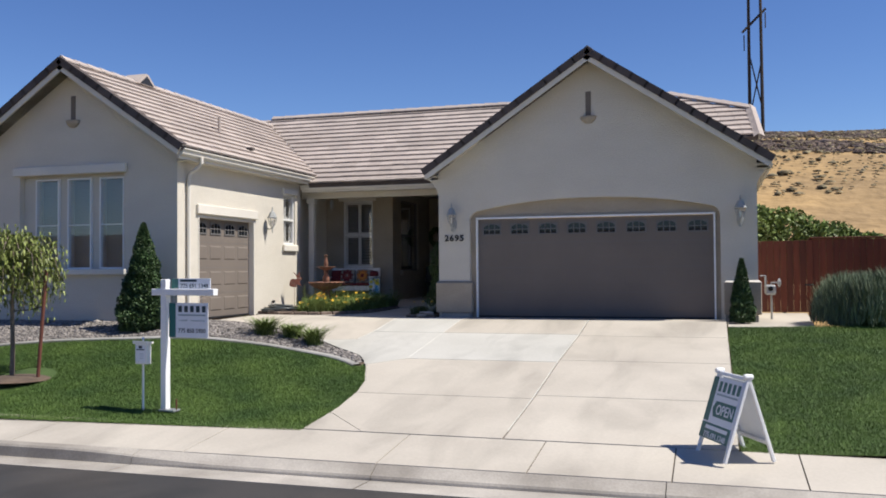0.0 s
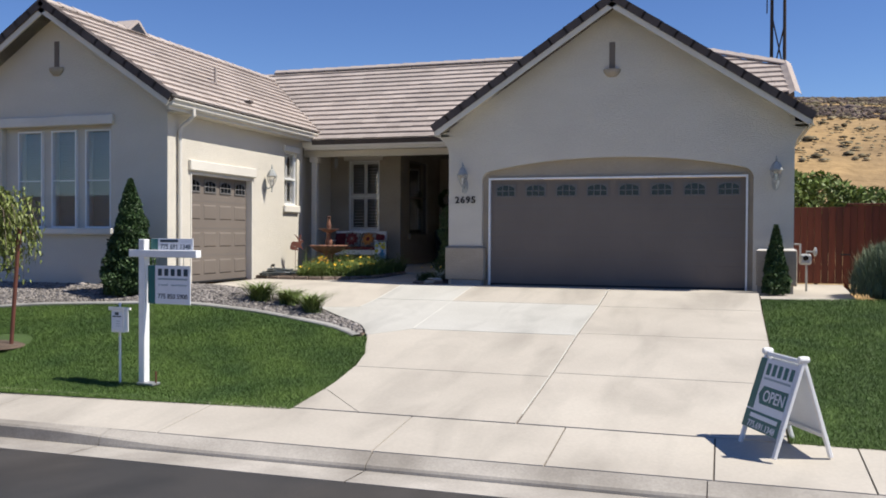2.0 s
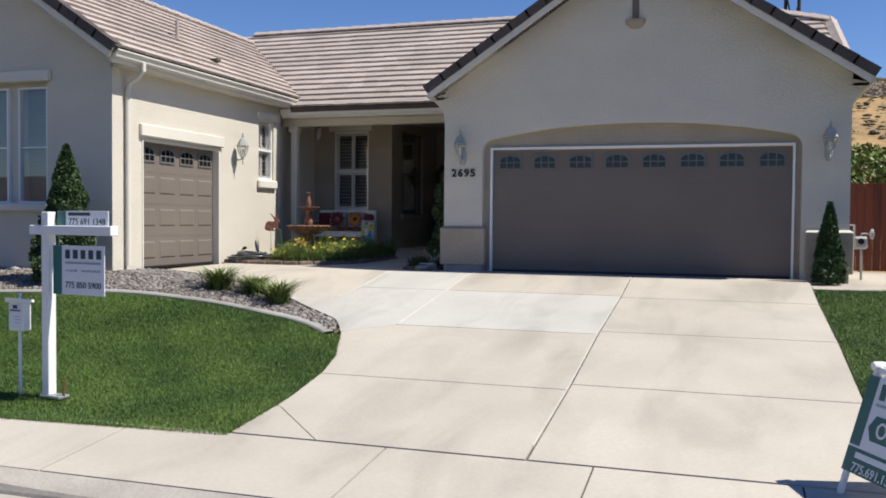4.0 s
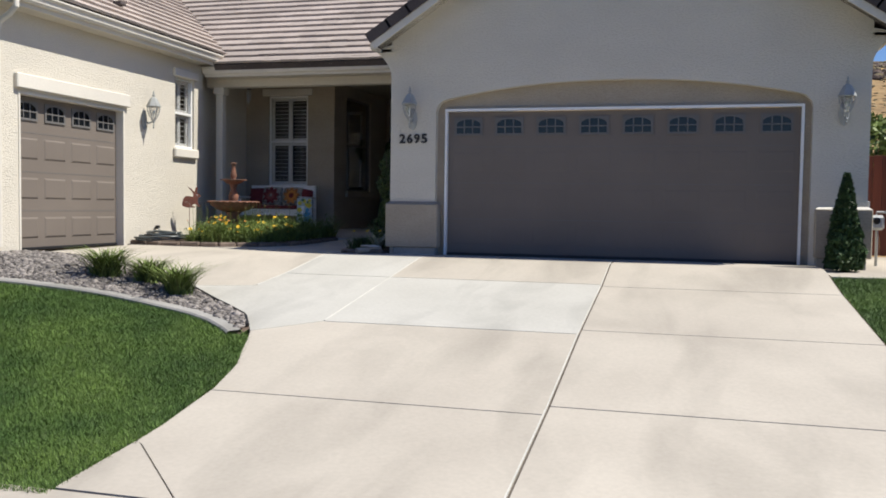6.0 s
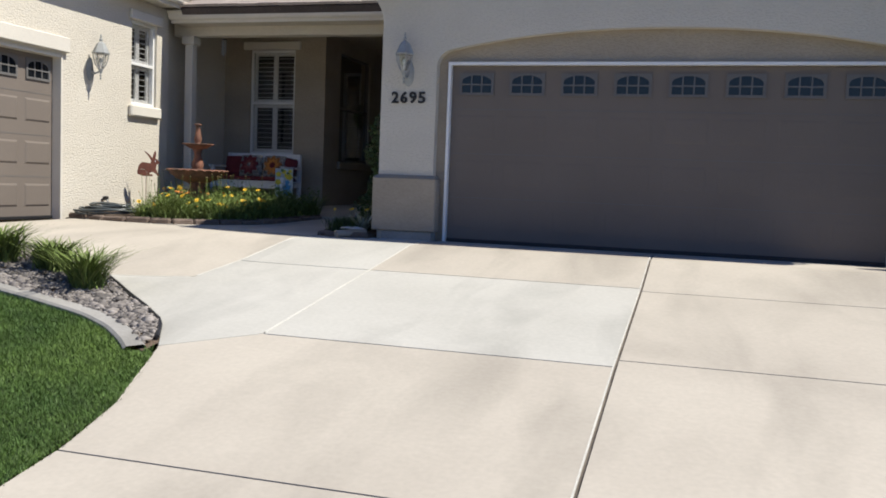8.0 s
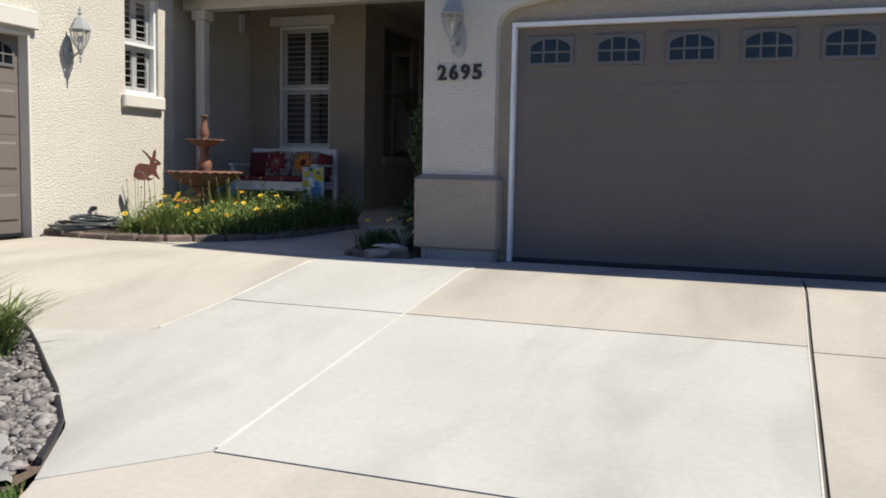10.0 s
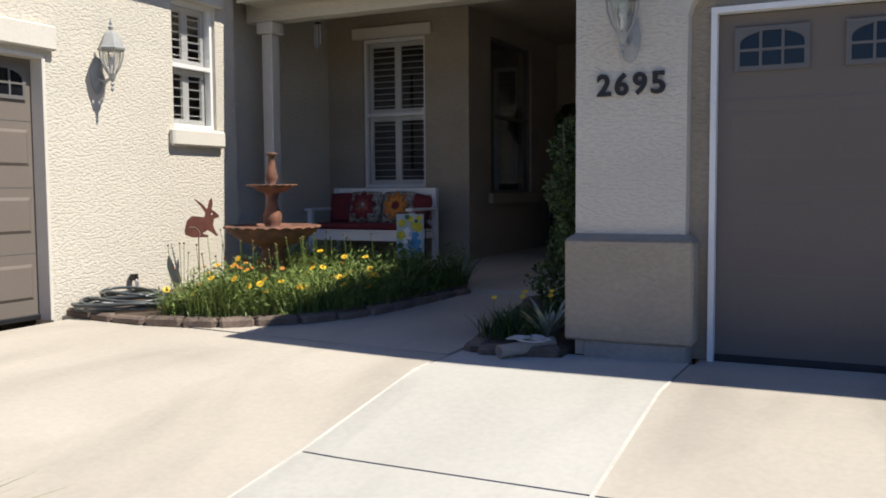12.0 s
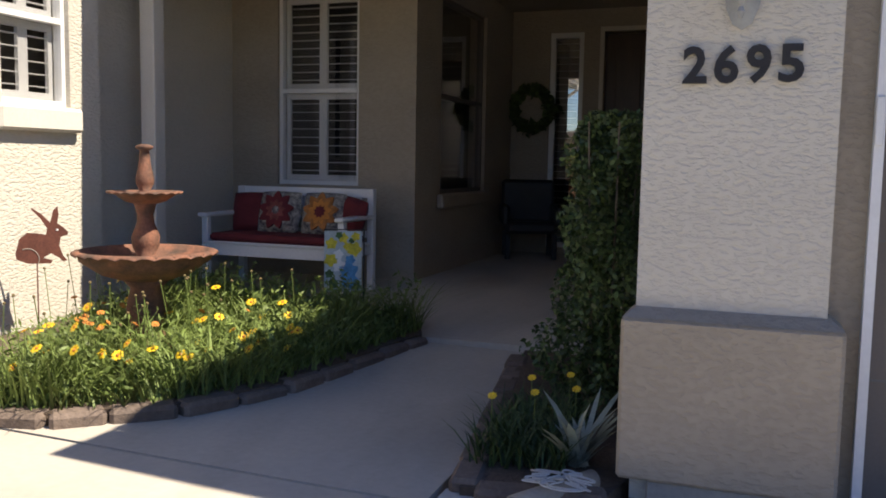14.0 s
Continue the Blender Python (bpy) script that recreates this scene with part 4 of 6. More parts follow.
def tiled(name, origin, along, up, length, lo, hi, seed):
    """Courses of flat tiles on a slope. along and up are unit vectors in the slope; lo(s), hi(s) bound each course at s metres up."""
    o, u, w = Vector(origin), Vector(along), Vector(up)
    nrm = u.cross(w).normalized()
    if nrm.z < 0:
        nrm = -nrm
    rg = random.Random(seed)
    b, step = B(), 0.265
    n = int(length / step)
    for k in range(n + 1):
        s = k * step
        e = min(length, s + step)
        a, c = lo(s + step * 0.4), hi(s + step * 0.4)
        x = a - (0.165 if k % 2 else 0)
        while x < c:
            x0, x1 = max(a, x + 0.002), min(c, x + 0.33 - 0.002)
            x += 0.33
            if x1 - x0 < 0.03:
                continue
            h = 0.042 + rg.uniform(-0.003, 0.003)
            q = s + rg.uniform(-0.008, 0.008)
            p = [o + u * x0 + w * q + nrm * 0.024, o + u * x1 + w * q + nrm * 0.024, o + u * x1 + w * (e + 0.03) + nrm * 0.0, o + u * x0 + w * (e + 0.03) + nrm * 0.0]
            t = [p[0] + nrm * h, p[1] + nrm * h, p[2] + nrm * 0.022, p[3] + nrm * 0.022]
            b.add(p + t, [(4, 5, 6, 7), (0, 1, 5, 4), (1, 2, 6, 5), (3, 0, 4, 7), (3, 2, 1, 0), (2, 3, 7, 6)])
    roof = part(name, slope_board(o, u, w, nrm, length, lo, hi), RAKE, house, "roof deck under the tiles")
    part("roof_tiles", b, TILE, roof, "weathered grey-brown flat concrete tiles", kind="stuff")
    return roof


def slope_board(o, u, w, nrm, length, lo, hi):
    b, n = B(), 8
    rows = [(o + u * lo(s) + w * s, o + u * hi(s) + w * s) for s in [length * i / n for i in range(n + 1)]]
    vs = []
    for l, r in rows:
        vs += [l + nrm * 0.004, r + nrm * 0.004, r - nrm * 0.1, l - nrm * 0.1]
    fs = [(i * 4 + j, i * 4 + (j + 1) % 4, (i + 1) * 4 + (j + 1) % 4, (i + 1) * 4 + j) for i in range(n) for j in range(4)] + [(3, 2, 1, 0), (n * 4, n * 4 + 1, n * 4 + 2, n * 4 + 3)]
    return b.add(vs, fs)


K = math.sqrt(1 + SL * SL)
c1, s1 = 1 / K, SL / K
# garage gable, ridge along y at x = 2.5
LG = 3.53 * K
tiled("garage_roof", (-1.04, -0.45, 3.12), (0, 1, 0), (c1, 0, s1), LG, lambda s: 0.0, lambda s: 2.2 + s * c1, 1)
tiled("garage_roof", (6.03, -0.45, 3.12), (0, 1, 0), (-c1, 0, s1), LG, lambda s: 0.0, lambda s: 6.0, 2)
# wing gable, ridge along y at x = -7.5
LW = 2.88 * K
tiled("wing_roof", (-4.72, -3.9, 3.4), (0, 1, 0), (-c1, 0, s1), 2.78 * K, lambda s: 0.0, lambda s: 6.0 + s * c1, 3)
tiled("wing_roof", (-10.38, -3.9, 3.33), (0, 1, 0), (c1, 0, s1), LW, lambda s: 0.0, lambda s: 10.0, 4)
# main roof, front slope
LM = 3.45 * K
tiled("main_roof", (0, 1.75, 3.2), (1, 0, 0), (0, c1, s1), LM, lambda s: -4.8 - max(0, s * c1 - 0.27), lambda s: -0.95 + s * c1 if s * c1 < 1.2 else lerp(s * c1, (1.2, 2.5, 3.45), (5.95, 5.82, 3.9)), 5)
tiled("main_roof", (0, 8.65, 3.2), (-1, 0, 0), (0, -c1, s1), LM, lambda s: -5.8 + s, lambda s: 8.0, 6)
# ridge caps
for a, c in (((2.5, -0.45, 5.5), (2.5, 5.1, 5.5)), ((-7.5, -3.9, 5.28), (-7.5, 5.0, 5.28)), ((-7.6, 5.2, 5.55), (3.9, 5.2, 5.55)), ((3.9, 5.2, 5.55), (5.82, 4.25, 4.93)), ((5.82, 4.25, 4.93), (5.95, 2.95, 4.05))):
    a, c = Vector(a), Vector(c)
    n = max(1, round((c - a).length / 0.38))
    d = (c - a) / n
    side = Vector((-d.y, d.x, 0)).normalized() * 0.12
    for k in range(n):
        p, q = a + d * k, a + d * (k + 1.08)
        up = Vector((0, 0, 0.075))
        b = B().add([p - side, p + up + Vector((0, 0, 0.018)), p + side, q - side, q + up, q + side, p - side - up * 0.4, p + side - up * 0.4, q - side - up * 0.4, q + side - up * 0.4],
                    [(0, 1, 4, 3), (1, 2, 5, 4), (0, 6, 7, 2, 1), (0, 3, 8, 6), (2, 7, 9, 5)])
        part("ridge_tile", b, TILE, house)
# gable verges: dark rake tiles over a cream barge board
for x_e, z_e, x_r, y in ((-1.04, 3.12, 2.5, -0.45), (6.03, 3.12, 2.5, -0.45), (-4.72, 3.4, -7.5, -3.9), (-10.38, 3.33, -7.5, -3.9)):
    d = 1 if x_r > x_e else -1
    length = abs(x_r - x_e) * K
    w, nr = Vector((d * c1, 0, s1)), Vector((-d * s1, 0, c1))
    o = Vector((x_e, y, z_e))
    b = B()
    p = [o + nr * -0.17, o + w * (length + 0.11) + nr * -0.17, o + w * (length - 0.02) + nr * -0.02, o + nr * -0.02]
    b.add([q + Vector((0, -0.02, 0)) for q in p] + [q + Vector((0, 0.02, 0)) for q in p], [(0, 1, 2, 3), (7, 6, 5, 4), (0, 4, 5, 1), (1, 5, 6, 2), (2, 6, 7, 3), (3, 7, 4, 0)])
    part("barge_board", b, TRIM, house, "cream painted barge board")
    b = B()
    p = [o + nr * -0.1 + w * 0.02, o + w * length + nr * -0.1, o + w * length + nr * -0.06, o + nr * -0.06 + w * 0.02]
    wy = 0.43
    b.add([q + Vector((0, 0.02, 0)) for q in p] + [q + Vector((0, wy, 0)) for q in p], [(0, 1, 2, 3), (7, 6, 5, 4), (0, 4, 5, 1), (1, 5, 6, 2), (2, 6, 7, 3), (3, 7, 4, 0)])
    part("soffit", b, STUCCO, house)
    n = round(length / 0.36)
    for k in range(n):
        s0, s2 = length * k / n, length * (k + 1) / n + 0.03
        h = 0.07
        p = [o + w * s0 + nr * (-0.075 + 0.003), o + w * s2 + nr * -0.075, o + w * s2 + nr * h, o + w * s0 + nr * (h + 0.006)]
        b = B().add([q + Vector((0, -0.05, 0)) for q in p] + [q + Vector((0, -0.021, 0)) for q in p] + [p[3] + Vector((0, 0.14, 0)), p[2] + Vector((0, 0.14, 0))],
                    [(0, 1, 2, 3), (7, 6, 5, 4), (0, 4, 5, 1), (3, 2, 9, 8), (1, 5, 6, 2), (0, 3, 7, 4)])
        part("rake_tile", b, RAKE, house)
# fascias, gutters and downspout
gutter_run((-5.06, 1.89, 3.19), (-0.83, 1.89, 3.19))
gutter_run((-4.8, -3.86, 3.385), (-4.8, 1.9, 3.385))
wall("fascia", B().box((-5.06, 1.89, 3.01), (-0.83, 1.93, 3.185)), TRIM)
wall("porch_soffit", B().box((-5.06, 1.93, 3.02), (-0.83, 2.29, 3.05)), STUCCO)
wall("fascia", B().box((-4.84, -3.86, 3.2), (-4.8, 1.9, 3.38)), TRIM)
wall("eave_soffit", B().box((-5.1, -3.5, 3.2), (-4.84, 1.66, 3.24)), STUCCO)
wall("fascia", B().box((-1.02, -0.42, 2.98), (-0.98, 2.0, 3.13)), TRIM)
wall("fascia", B().box((5.97, -0.42, 2.98), (6.01, 6.0, 3.13)), TRIM)
wall("eave_soffit", B().box((-0.98, -0.04, 3.0), (-0.82, 1.6, 3.04)), STUCCO)
wall("eave_soffit", B().box((5.74, -0.04, 3.0), (5.97, 6, 3.04)), STUCCO)
wall("downspout", B().tube([(-4.73, -3.2, 3.28), (-4.73, -3.2, 3.16), (-4.83, -3.2, 3.07), (-4.98, -3.2, 2.98), (-5.02, -3.2, 2.86), (-5.02, -3.2, 0.12)], 0.038, 10), TRIM, "cream round-cornered downspout")
# roof vents
v = part("roof_vent", B().prism([(-0.35, 0), (0.35, 0), (0.05, 0.26), (-0.05, 0.26)], xz, 0, 0.5), TILE, house, "small tiled dormer vent", at=pose(-7.35, -1.3, 5.26, 0, 0, 90))
part("vent_opening", B().prism([(-0.24, 0.02), (0.24, 0.02), (0, 0.21)], xz, -0.01, 0.02), BLACK, v)
wall("vent_pipe", B().tube([(-5.85, -0.7, 4.1), (-5.85, -0.7, 4.55)], 0.035, 10), TILE, "short roof vent pipe")
wall("roof_vent", B().box((-5.3, -0.47, 3.8), (-5.14, -0.33, 3.87), 0.015), RAKE)


# ---- writing ----
def letters(text, height, material, depth=0.004, width=None, squeeze=1.0, bold=0.012):
    """A mesh of raised letters standing in x and z, centred, that face -y."""
    cu = bpy.data.curves.new("letters", "FONT")
    cu.body, cu.size, cu.extrude, cu.align_x = text, height * 1.38, depth / 2, "CENTER"
    cu.resolution_u = 3
    cu.offset = height * bold
    tmp = new("letters", cu)
    bpy.context.view_layer.update()
    me = bpy.data.meshes.new_from_object(tmp.evaluated_get(bpy.context.evaluated_depsgraph_get()))
    bpy.data.objects.remove(tmp)
    me.transform(Matrix.Rotation(radians(90), 4, "X"))
    xs = [v.co.x for v in me.vertices]
    zs = [v.co.z for v in me.vertices]
    k = (width / (max(xs) - min(xs))) if width else squeeze
    mid, low = (max(xs) + min(xs)) / 2, (max(zs) + min(zs)) / 2
    me.transform(Matrix.Diagonal((k, 1, 1, 1)) @ Matrix.Translation((-mid, 0, -low)))
    me.materials.clear()
    me.materials.append(material)
    return me


number = thing("house_number", "dark bronze house number 2695 on the stucco pillar", "house number", pose(0, FY - 0.012, 0))
for k, ch in enumerate("2695"):
    part("digit", letters(ch, 0.135, NUMBER, 0.02, 0.088, bold=0.034), NUMBER, number, at=pose(-0.635 + 0.113 * k, 0, 1.715))

# ---- street signs on the lawn and pavement ----
sg = thing("yard_sign", "white wooden signpost with hanging estate agent's panels on the lawn", "sign", pose(-2.31, -7.92, -0.87, 0, 0, -7))
part("post", B().box((-0.047, -0.047, 0.03), (0.047, 0.047, 1.8), 0.006), WHITE, sg)
part("arm", B().box((-0.2, -0.055, 1.58), (0.86, 0.04, 1.67), 0.006), WHITE, sg)
part("base_plate", B().box((-0.06, -0.07, 0.0), (0.2, 0.07, 0.03), 0.006), METAL, sg)
part("stake_handle", B().tube([(0.19, 0, 0.0), (0.19, 0, 0.17)], 0.011, 8), RUST, sg)
for z0, z1, kind in ((1.01, 1.48, 0), (1.64, 1.81, 1)):
    panel = part("panel", B().box((0.07, -0.006 + 0.05 * kind, z0), (0.73, 0.004 + 0.05 * kind, z1), 0.002), SIGN_WHITE, sg, "white and teal printed panel")
    y = -0.008 + 0.05 * kind
    part("band", B().box((0.071, y - 0.002, z0 + 0.001), (0.185, y, z1 - 0.001)), TEAL, panel)
    if not kind:
        for k in range(5):
            cx = 0.262 + 0.1 * k
            b = B().box((cx - 0.03, y - 0.002, 1.355), (cx + 0.03, y, 1.44))
            part("logo_mark", b, INK, panel)
        part("bar", B().box((0.23, y - 0.002, 1.305), (0.69, y, 1.325)), GREY_INK, panel)
        part("lettering", letters("real  estate", 0.028, GREY_INK, 0.003, 0.44), GREY_INK, panel, at=pose(0.46, y, 1.245))
        part("lettering", letters("775 850 5900", 0.06, INK, 0.003, 0.46), INK, panel, at=pose(0.46, y, 1.105))
        for x in (0.14, 0.62):
            part("hook", B().tube([(x, 0, 1.48), (x + 0.006, 0, 1.53), (x, 0, 1.6)], 0.004, 6), METAL, sg)
    else:
        part("bar", B().box((0.22, y - 0.002, 1.765), (0.5, y, 1.795)), INK, panel)
        part("lettering", letters("775 691 1348", 0.06, INK, 0.003, 0.47), INK, panel, at=pose(0.46, y, 1.71))

fb = thing("flyer_box", "white plastic flyer box on a thin stake in the lawn", "flyer box", pose(-2.68, -7.9, -0.86, 0, 0, -6))
part("stake", B().box((-0.012, -0.012, -0.05), (0.012, 0.012, 0.62), 0.002), WHITE, fb)
part("box", B().box((-0.1, -0.05, 0.62), (0.1, 0.05, 0.9), 0.008), VINYL, fb)
part("lid", B().prism([(-0.07, 0.9), (0.07, 0.9), (0.065, 0.925), (-0.075, 0.945)], yz, -0.12, 0.12), VINYL, fb)
part("finial", B().lathe([(0.012, 0), (0.012, 0.03), (0.022, 0.045), (0.01, 0.06)], 8, m=Matrix.Translation((0, 0, 0.93))), VINYL, fb)
sheet = part("leaflet", B().box((-0.08, -0.055, 0.65), (0.08, -0.051, 0.88)), SIGN_WHITE, fb)
part("bar", B().box((-0.07, -0.057, 0.815), (0.07, -0.0551, 0.83)), INK, sheet)
part("bar", B().box((-0.03, -0.057, 0.84), (0.03, -0.0551, 0.875)), INK, sheet)
for k in range(3):
    part("bar", B().box((-0.01, -0.0565, 0.7 + 0.03 * k), (0.06, -0.0551, 0.706 + 0.03 * k)), GREY_INK, sheet)

af = thing("sandwich_board", "white folding sandwich board with teal OPEN panel on the pavement", "sign", pose(5.075, -8.56, -0.953, 0, 0, -64))
H, WD, SP = 0.86, 0.66, 0.27
tilt = math.atan2(SP, H)
for side in (-1, 1):
    m = Matrix.Translation((0, 0, H)) @ Matrix.Rotation(side * tilt, 4, "X")
    ln = math.hypot(H, SP)
    for x in (-WD / 2, WD / 2 - 0.04):
        part("leg", B().box((x, -0.018, -ln), (x + 0.04, 0.018, 0.02), 0.006, m=m), WHITE, af)
    part("top_rail", B().box((-WD / 2 + 0.04, -0.012, -0.035), (WD / 2 - 0.04, 0.012, 0.005), 0.005, m=m), WHITE, af)
    part("cross_rail", B().box((-WD / 2 + 0.04, -0.012, -0.72), (WD / 2 - 0.04, 0.012, -0.68), 0.004, m=m), WHITE, af)
    d = -1 if side == -1 else 1
    panel = part("panel", B().box((-WD / 2 - 0.01, d * 0.018, -0.73), (WD / 2 - 0.035, d * 0.024, -0.06), m=m), SIGN_WHITE, af, "printed panel")
    if side == -1:
        y = -0.026
        part("band", B().box((-WD / 2 - 0.009, y, -0.545), (-WD / 2 + 0.1, -0.0241, -0.061), m=m), TEAL, panel)
        part("band", B().box((-WD / 2 - 0.009, y - 0.0005, -0.729), (WD / 2 - 0.036, -0.0241, -0.56), m=m), TEAL, panel)
        part("arrow", B().prism([(-0.2, -0.4), (-0.15, -0.315), (0.28, -0.315), (0.28, -0.485), (-0.15, -0.485)], lambda u, v, q: m @ Vector((u, q, v)), y, -0.0241), TEAL, panel)
        part("lettering", letters("OPEN", 0.11, SIGN_WHITE, 0.003, 0.36), SIGN_WHITE, panel, at=m @ pose(0.07, y - 0.002, -0.4))
        part("lettering", letters("775.691.1348", 0.062, SIGN_WHITE, 0.003, 0.48), SIGN_WHITE, panel, at=m @ pose(0.0, y - 0.003, -0.685))
        part("bar", B().box((-0.24, y - 0.003, -0.625), (0.24, y - 0.0006, -0.585), m=m), SIGN_WHITE, panel)
        part("bar", B().box((-0.19, y, -0.255), (0.27, -0.0241, -0.235), m=m), GREY_INK, panel)
        for k in range(5):
            cx = -0.155 + 0.1 * k
            b = B().box((cx - 0.03, y, -0.21), (cx + 0.03, -0.0241, -0.1), m=m)
            part("logo_mark", b, TEAL, panel)
for x in (-WD / 2 + 0.02, WD / 2 - 0.02):
    part("hinge", B().lathe([(0.028, -0.045), (0.032, -0.03), (0.032, 0.03), (0.028, 0.045)], 10, m=Matrix.Translation((x, 0, H + 0.01)) @ Matrix.Rotation(radians(90), 4, "X")), WHITE, af)


# ---- wall lamps ----
def wall_lamp(at, label):
    lamp = thing("wall_lamp", label, "wall lamp", at @ Matrix.Scale(1.22, 4), "lanterns by the garage doors")
    part("backplate", B().lathe([(0.03, 0), (0.055, 0.004), (0.055, 0.012), (0.02, 0.03)], 12, m=Matrix.Rotation(radians(90), 4, "X") @ Matrix.Diagonal((1, 2.4, 1, 1))), LAMP_WHITE, lamp)
    part("bracket", B().tube([(0, -0.02, -0.02), (0, -0.08, -0.05), (0, -0.13, -0.03), (0, -0.15, 0.0)], 0.011, 8), LAMP_WHITE, lamp)
    part("finial", B().lathe([(0.004, -0.12), (0.012, -0.1), (0.006, -0.085), (0.014, -0.07), (0.007, -0.055), (0.018, -0.035), (0.03, 0.0)], 10, m=Matrix.Translation((0, -0.15, 0))), LAMP_WHITE, lamp)
    part("glass_cage", B().lathe([(0.025, 0.0), (0.055, 0.05), (0.075, 0.11), (0.08, 0.165), (0.07, 0.166), (0.015, 0.02)], 6, m=Matrix.Translation((0, -0.15, 0))), CLEAR, lamp, "bevelled clear glass")
    part("bulb", B().lathe([(0.012, 0.02), (0.012, 0.07), (0.022, 0.09), (0.012, 0.12)], 8, m=Matrix.Translation((0, -0.15, 0))), WHITE, lamp)
    for k in range(6):
        a = math.pi / 3 * k
        part("rib", B().tube([(r * math.cos(a), r * math.sin(a) - 0.15, z) for r, z in ((0.025, 0), (0.057, 0.05), (0.077, 0.11), (0.082, 0.165))], 0.005, 5), LAMP_WHITE, lamp)
    part("collar", B().lathe([(0.092, 0.162), (0.096, 0.175), (0.088, 0.186)], 6, m=Matrix.Translation((0, -0.15, 0))), LAMP_WHITE, lamp)
    part("roof", B().lathe([(0.088, 0.185), (0.07, 0.225), (0.045, 0.275), (0.03, 0.285), (0.012, 0.3), (0.02, 0.32), (0.008, 0.335), (0.012, 0.35), (0.003, 0.38)], 6, m=Matrix.Translation((0, -0.15, 0))), LAMP_WHITE, lamp, "hipped lantern roof")
    return lamp


wall_lamp(pose(-5.08, 0.03, 2.06, 0, 0, 90), "white lantern on the sunlit stucco wall")
wall_lamp(pose(-0.475, FY, 2.0), "white lantern above the house number")
wall_lamp(pose(5.42, FY, 2.0), "white lantern on the shaded garage pillar")


# ---- plants ----
def plant(name, label, category, v, f, material, kind="", crown="foliage", at=None):
    ob = thing(name, label, category, at)
    part(crown, leaf_mesh(crown, v, f, material), material, ob)
    return ob


def cone_shrub(name, label, h, r, n, seed, at):
    rg = np.random.default_rng(seed)
    t = rg.uniform(0, 1, n) ** 1.35
    a = rg.uniform(0, 2 * np.pi, n)
    lump = 1 + 0.10 * np.sin(3 * a + 9 * t) + 0.08 * np.sin(5 * a - 23 * t) + 0.06 * np.sin(41 * t + 2 * a)
    rad = r * np.where(t < 0.12, 0.75 + 2.1 * t, 1.0) * (1 - t) ** 0.82 * lump * np.sqrt(rg.uniform(0.55, 1.0, n)) + 0.012
    c = np.stack([rad * np.cos(a), rad * np.sin(a), 0.03 + t * h], 1)
    v, f = leaves(c, 0.034, 2.2, seed, 0.6)
    ob = plant(name, label, "conifer", v, f, SPRUCE, at=at)
    part("trunk", B().tube([(0, 0, -0.05), (0, 0, h * 0.9)], 0.035, 8, 0.008), BARK, ob)
    part("inner_mass", B().lathe([(r * 0.5, 0.02), (r * 0.66, h * 0.1), (r * 0.5, h * 0.35), (r * 0.28, h * 0.65), (0.02, h * 0.93)], 14), SPRUCE, ob, smooth=True)
    return ob


cone_shrub("spruce_shrub", "dense dark green conical dwarf spruce by the wing wall", 2.0, 0.53, 15000, 11, pose(-5.4, -4.12, -0.08))
cone_shrub("spruce_shrub", "small dark green conical spruce by the garage pillar", 1.2, 0.25, 7000, 12, pose(5.42, -0.42, -0.03))

# lavender-like hedge beside the side lawn
rg = np.random.default_rng(21)
n = 26000
u = rg.normal(size=(n, 3))
u /= np.linalg.norm(u, axis=1)[:, None]
u[:, 2] = np.abs(u[:, 2])
c = np.sign(u) * np.abs(u) ** 0.75 * np.array([1.3, 1.05, 0.92]) * rg.uniform(0.55, 1.0, (n, 1)) ** 0.5
c[:, 2] *= 1 + 0.1 * np.sin(4 * c[:, 0]) * np.cos(3 * c[:, 1])
v, f = blades(c, 0.22, 0.011, 0.6, 22, 2, 0.1)
hd = plant("hedge", "rounded grey-green lavender hedge with feathery spikes", "hedge", v, f, LAVENDER, at=pose(7.95, -0.45, -0.05))
# darker green core stands in for the shade deep inside the hedge
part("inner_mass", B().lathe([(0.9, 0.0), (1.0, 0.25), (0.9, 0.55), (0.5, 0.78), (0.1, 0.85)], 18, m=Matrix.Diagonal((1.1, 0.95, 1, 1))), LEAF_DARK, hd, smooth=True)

# leafy shrubs behind the fence
for k, (x, y, rx, rz, zz) in enumerate(((6.6, 5.2, 1.0, 0.95, 1.55), (7.6, 5.0, 0.9, 0.75, 1.4), (8.5, 5.1, 0.7, 0.5, 1.35), (5.9, 6.2, 0.8, 1.0, 1.7))):
    n = 3600
    u = rg.normal(size=(n, 3))
    u /= np.linalg.norm(u, axis=1)[:, None]
    c = u * np.array([rx, 0.8, rz]) * rg.uniform(0.5, 1.08, (n, 1)) ** 0.6
    v, f = leaves(c, 0.075, 2.0, 30 + k, 0.2)
    ob = plant("shrub", "leafy mid-green shrub rising behind the board fence", "shrub", v, f, LEAF, at=pose(x, y, zz))
    tagged(ob, group="shrubs behind the fence")
    for j in range(5):
        a = j * 1.3 + k
        part("stem", B().tube([(0, 0, -zz - 0.2), (0.2 * math.cos(a), 0.2 * math.sin(a), -0.5), (0.5 * rx * math.cos(a), 0.4 * math.sin(a), rz * 0.5)], 0.025, 6, 0.008), BARK, ob)

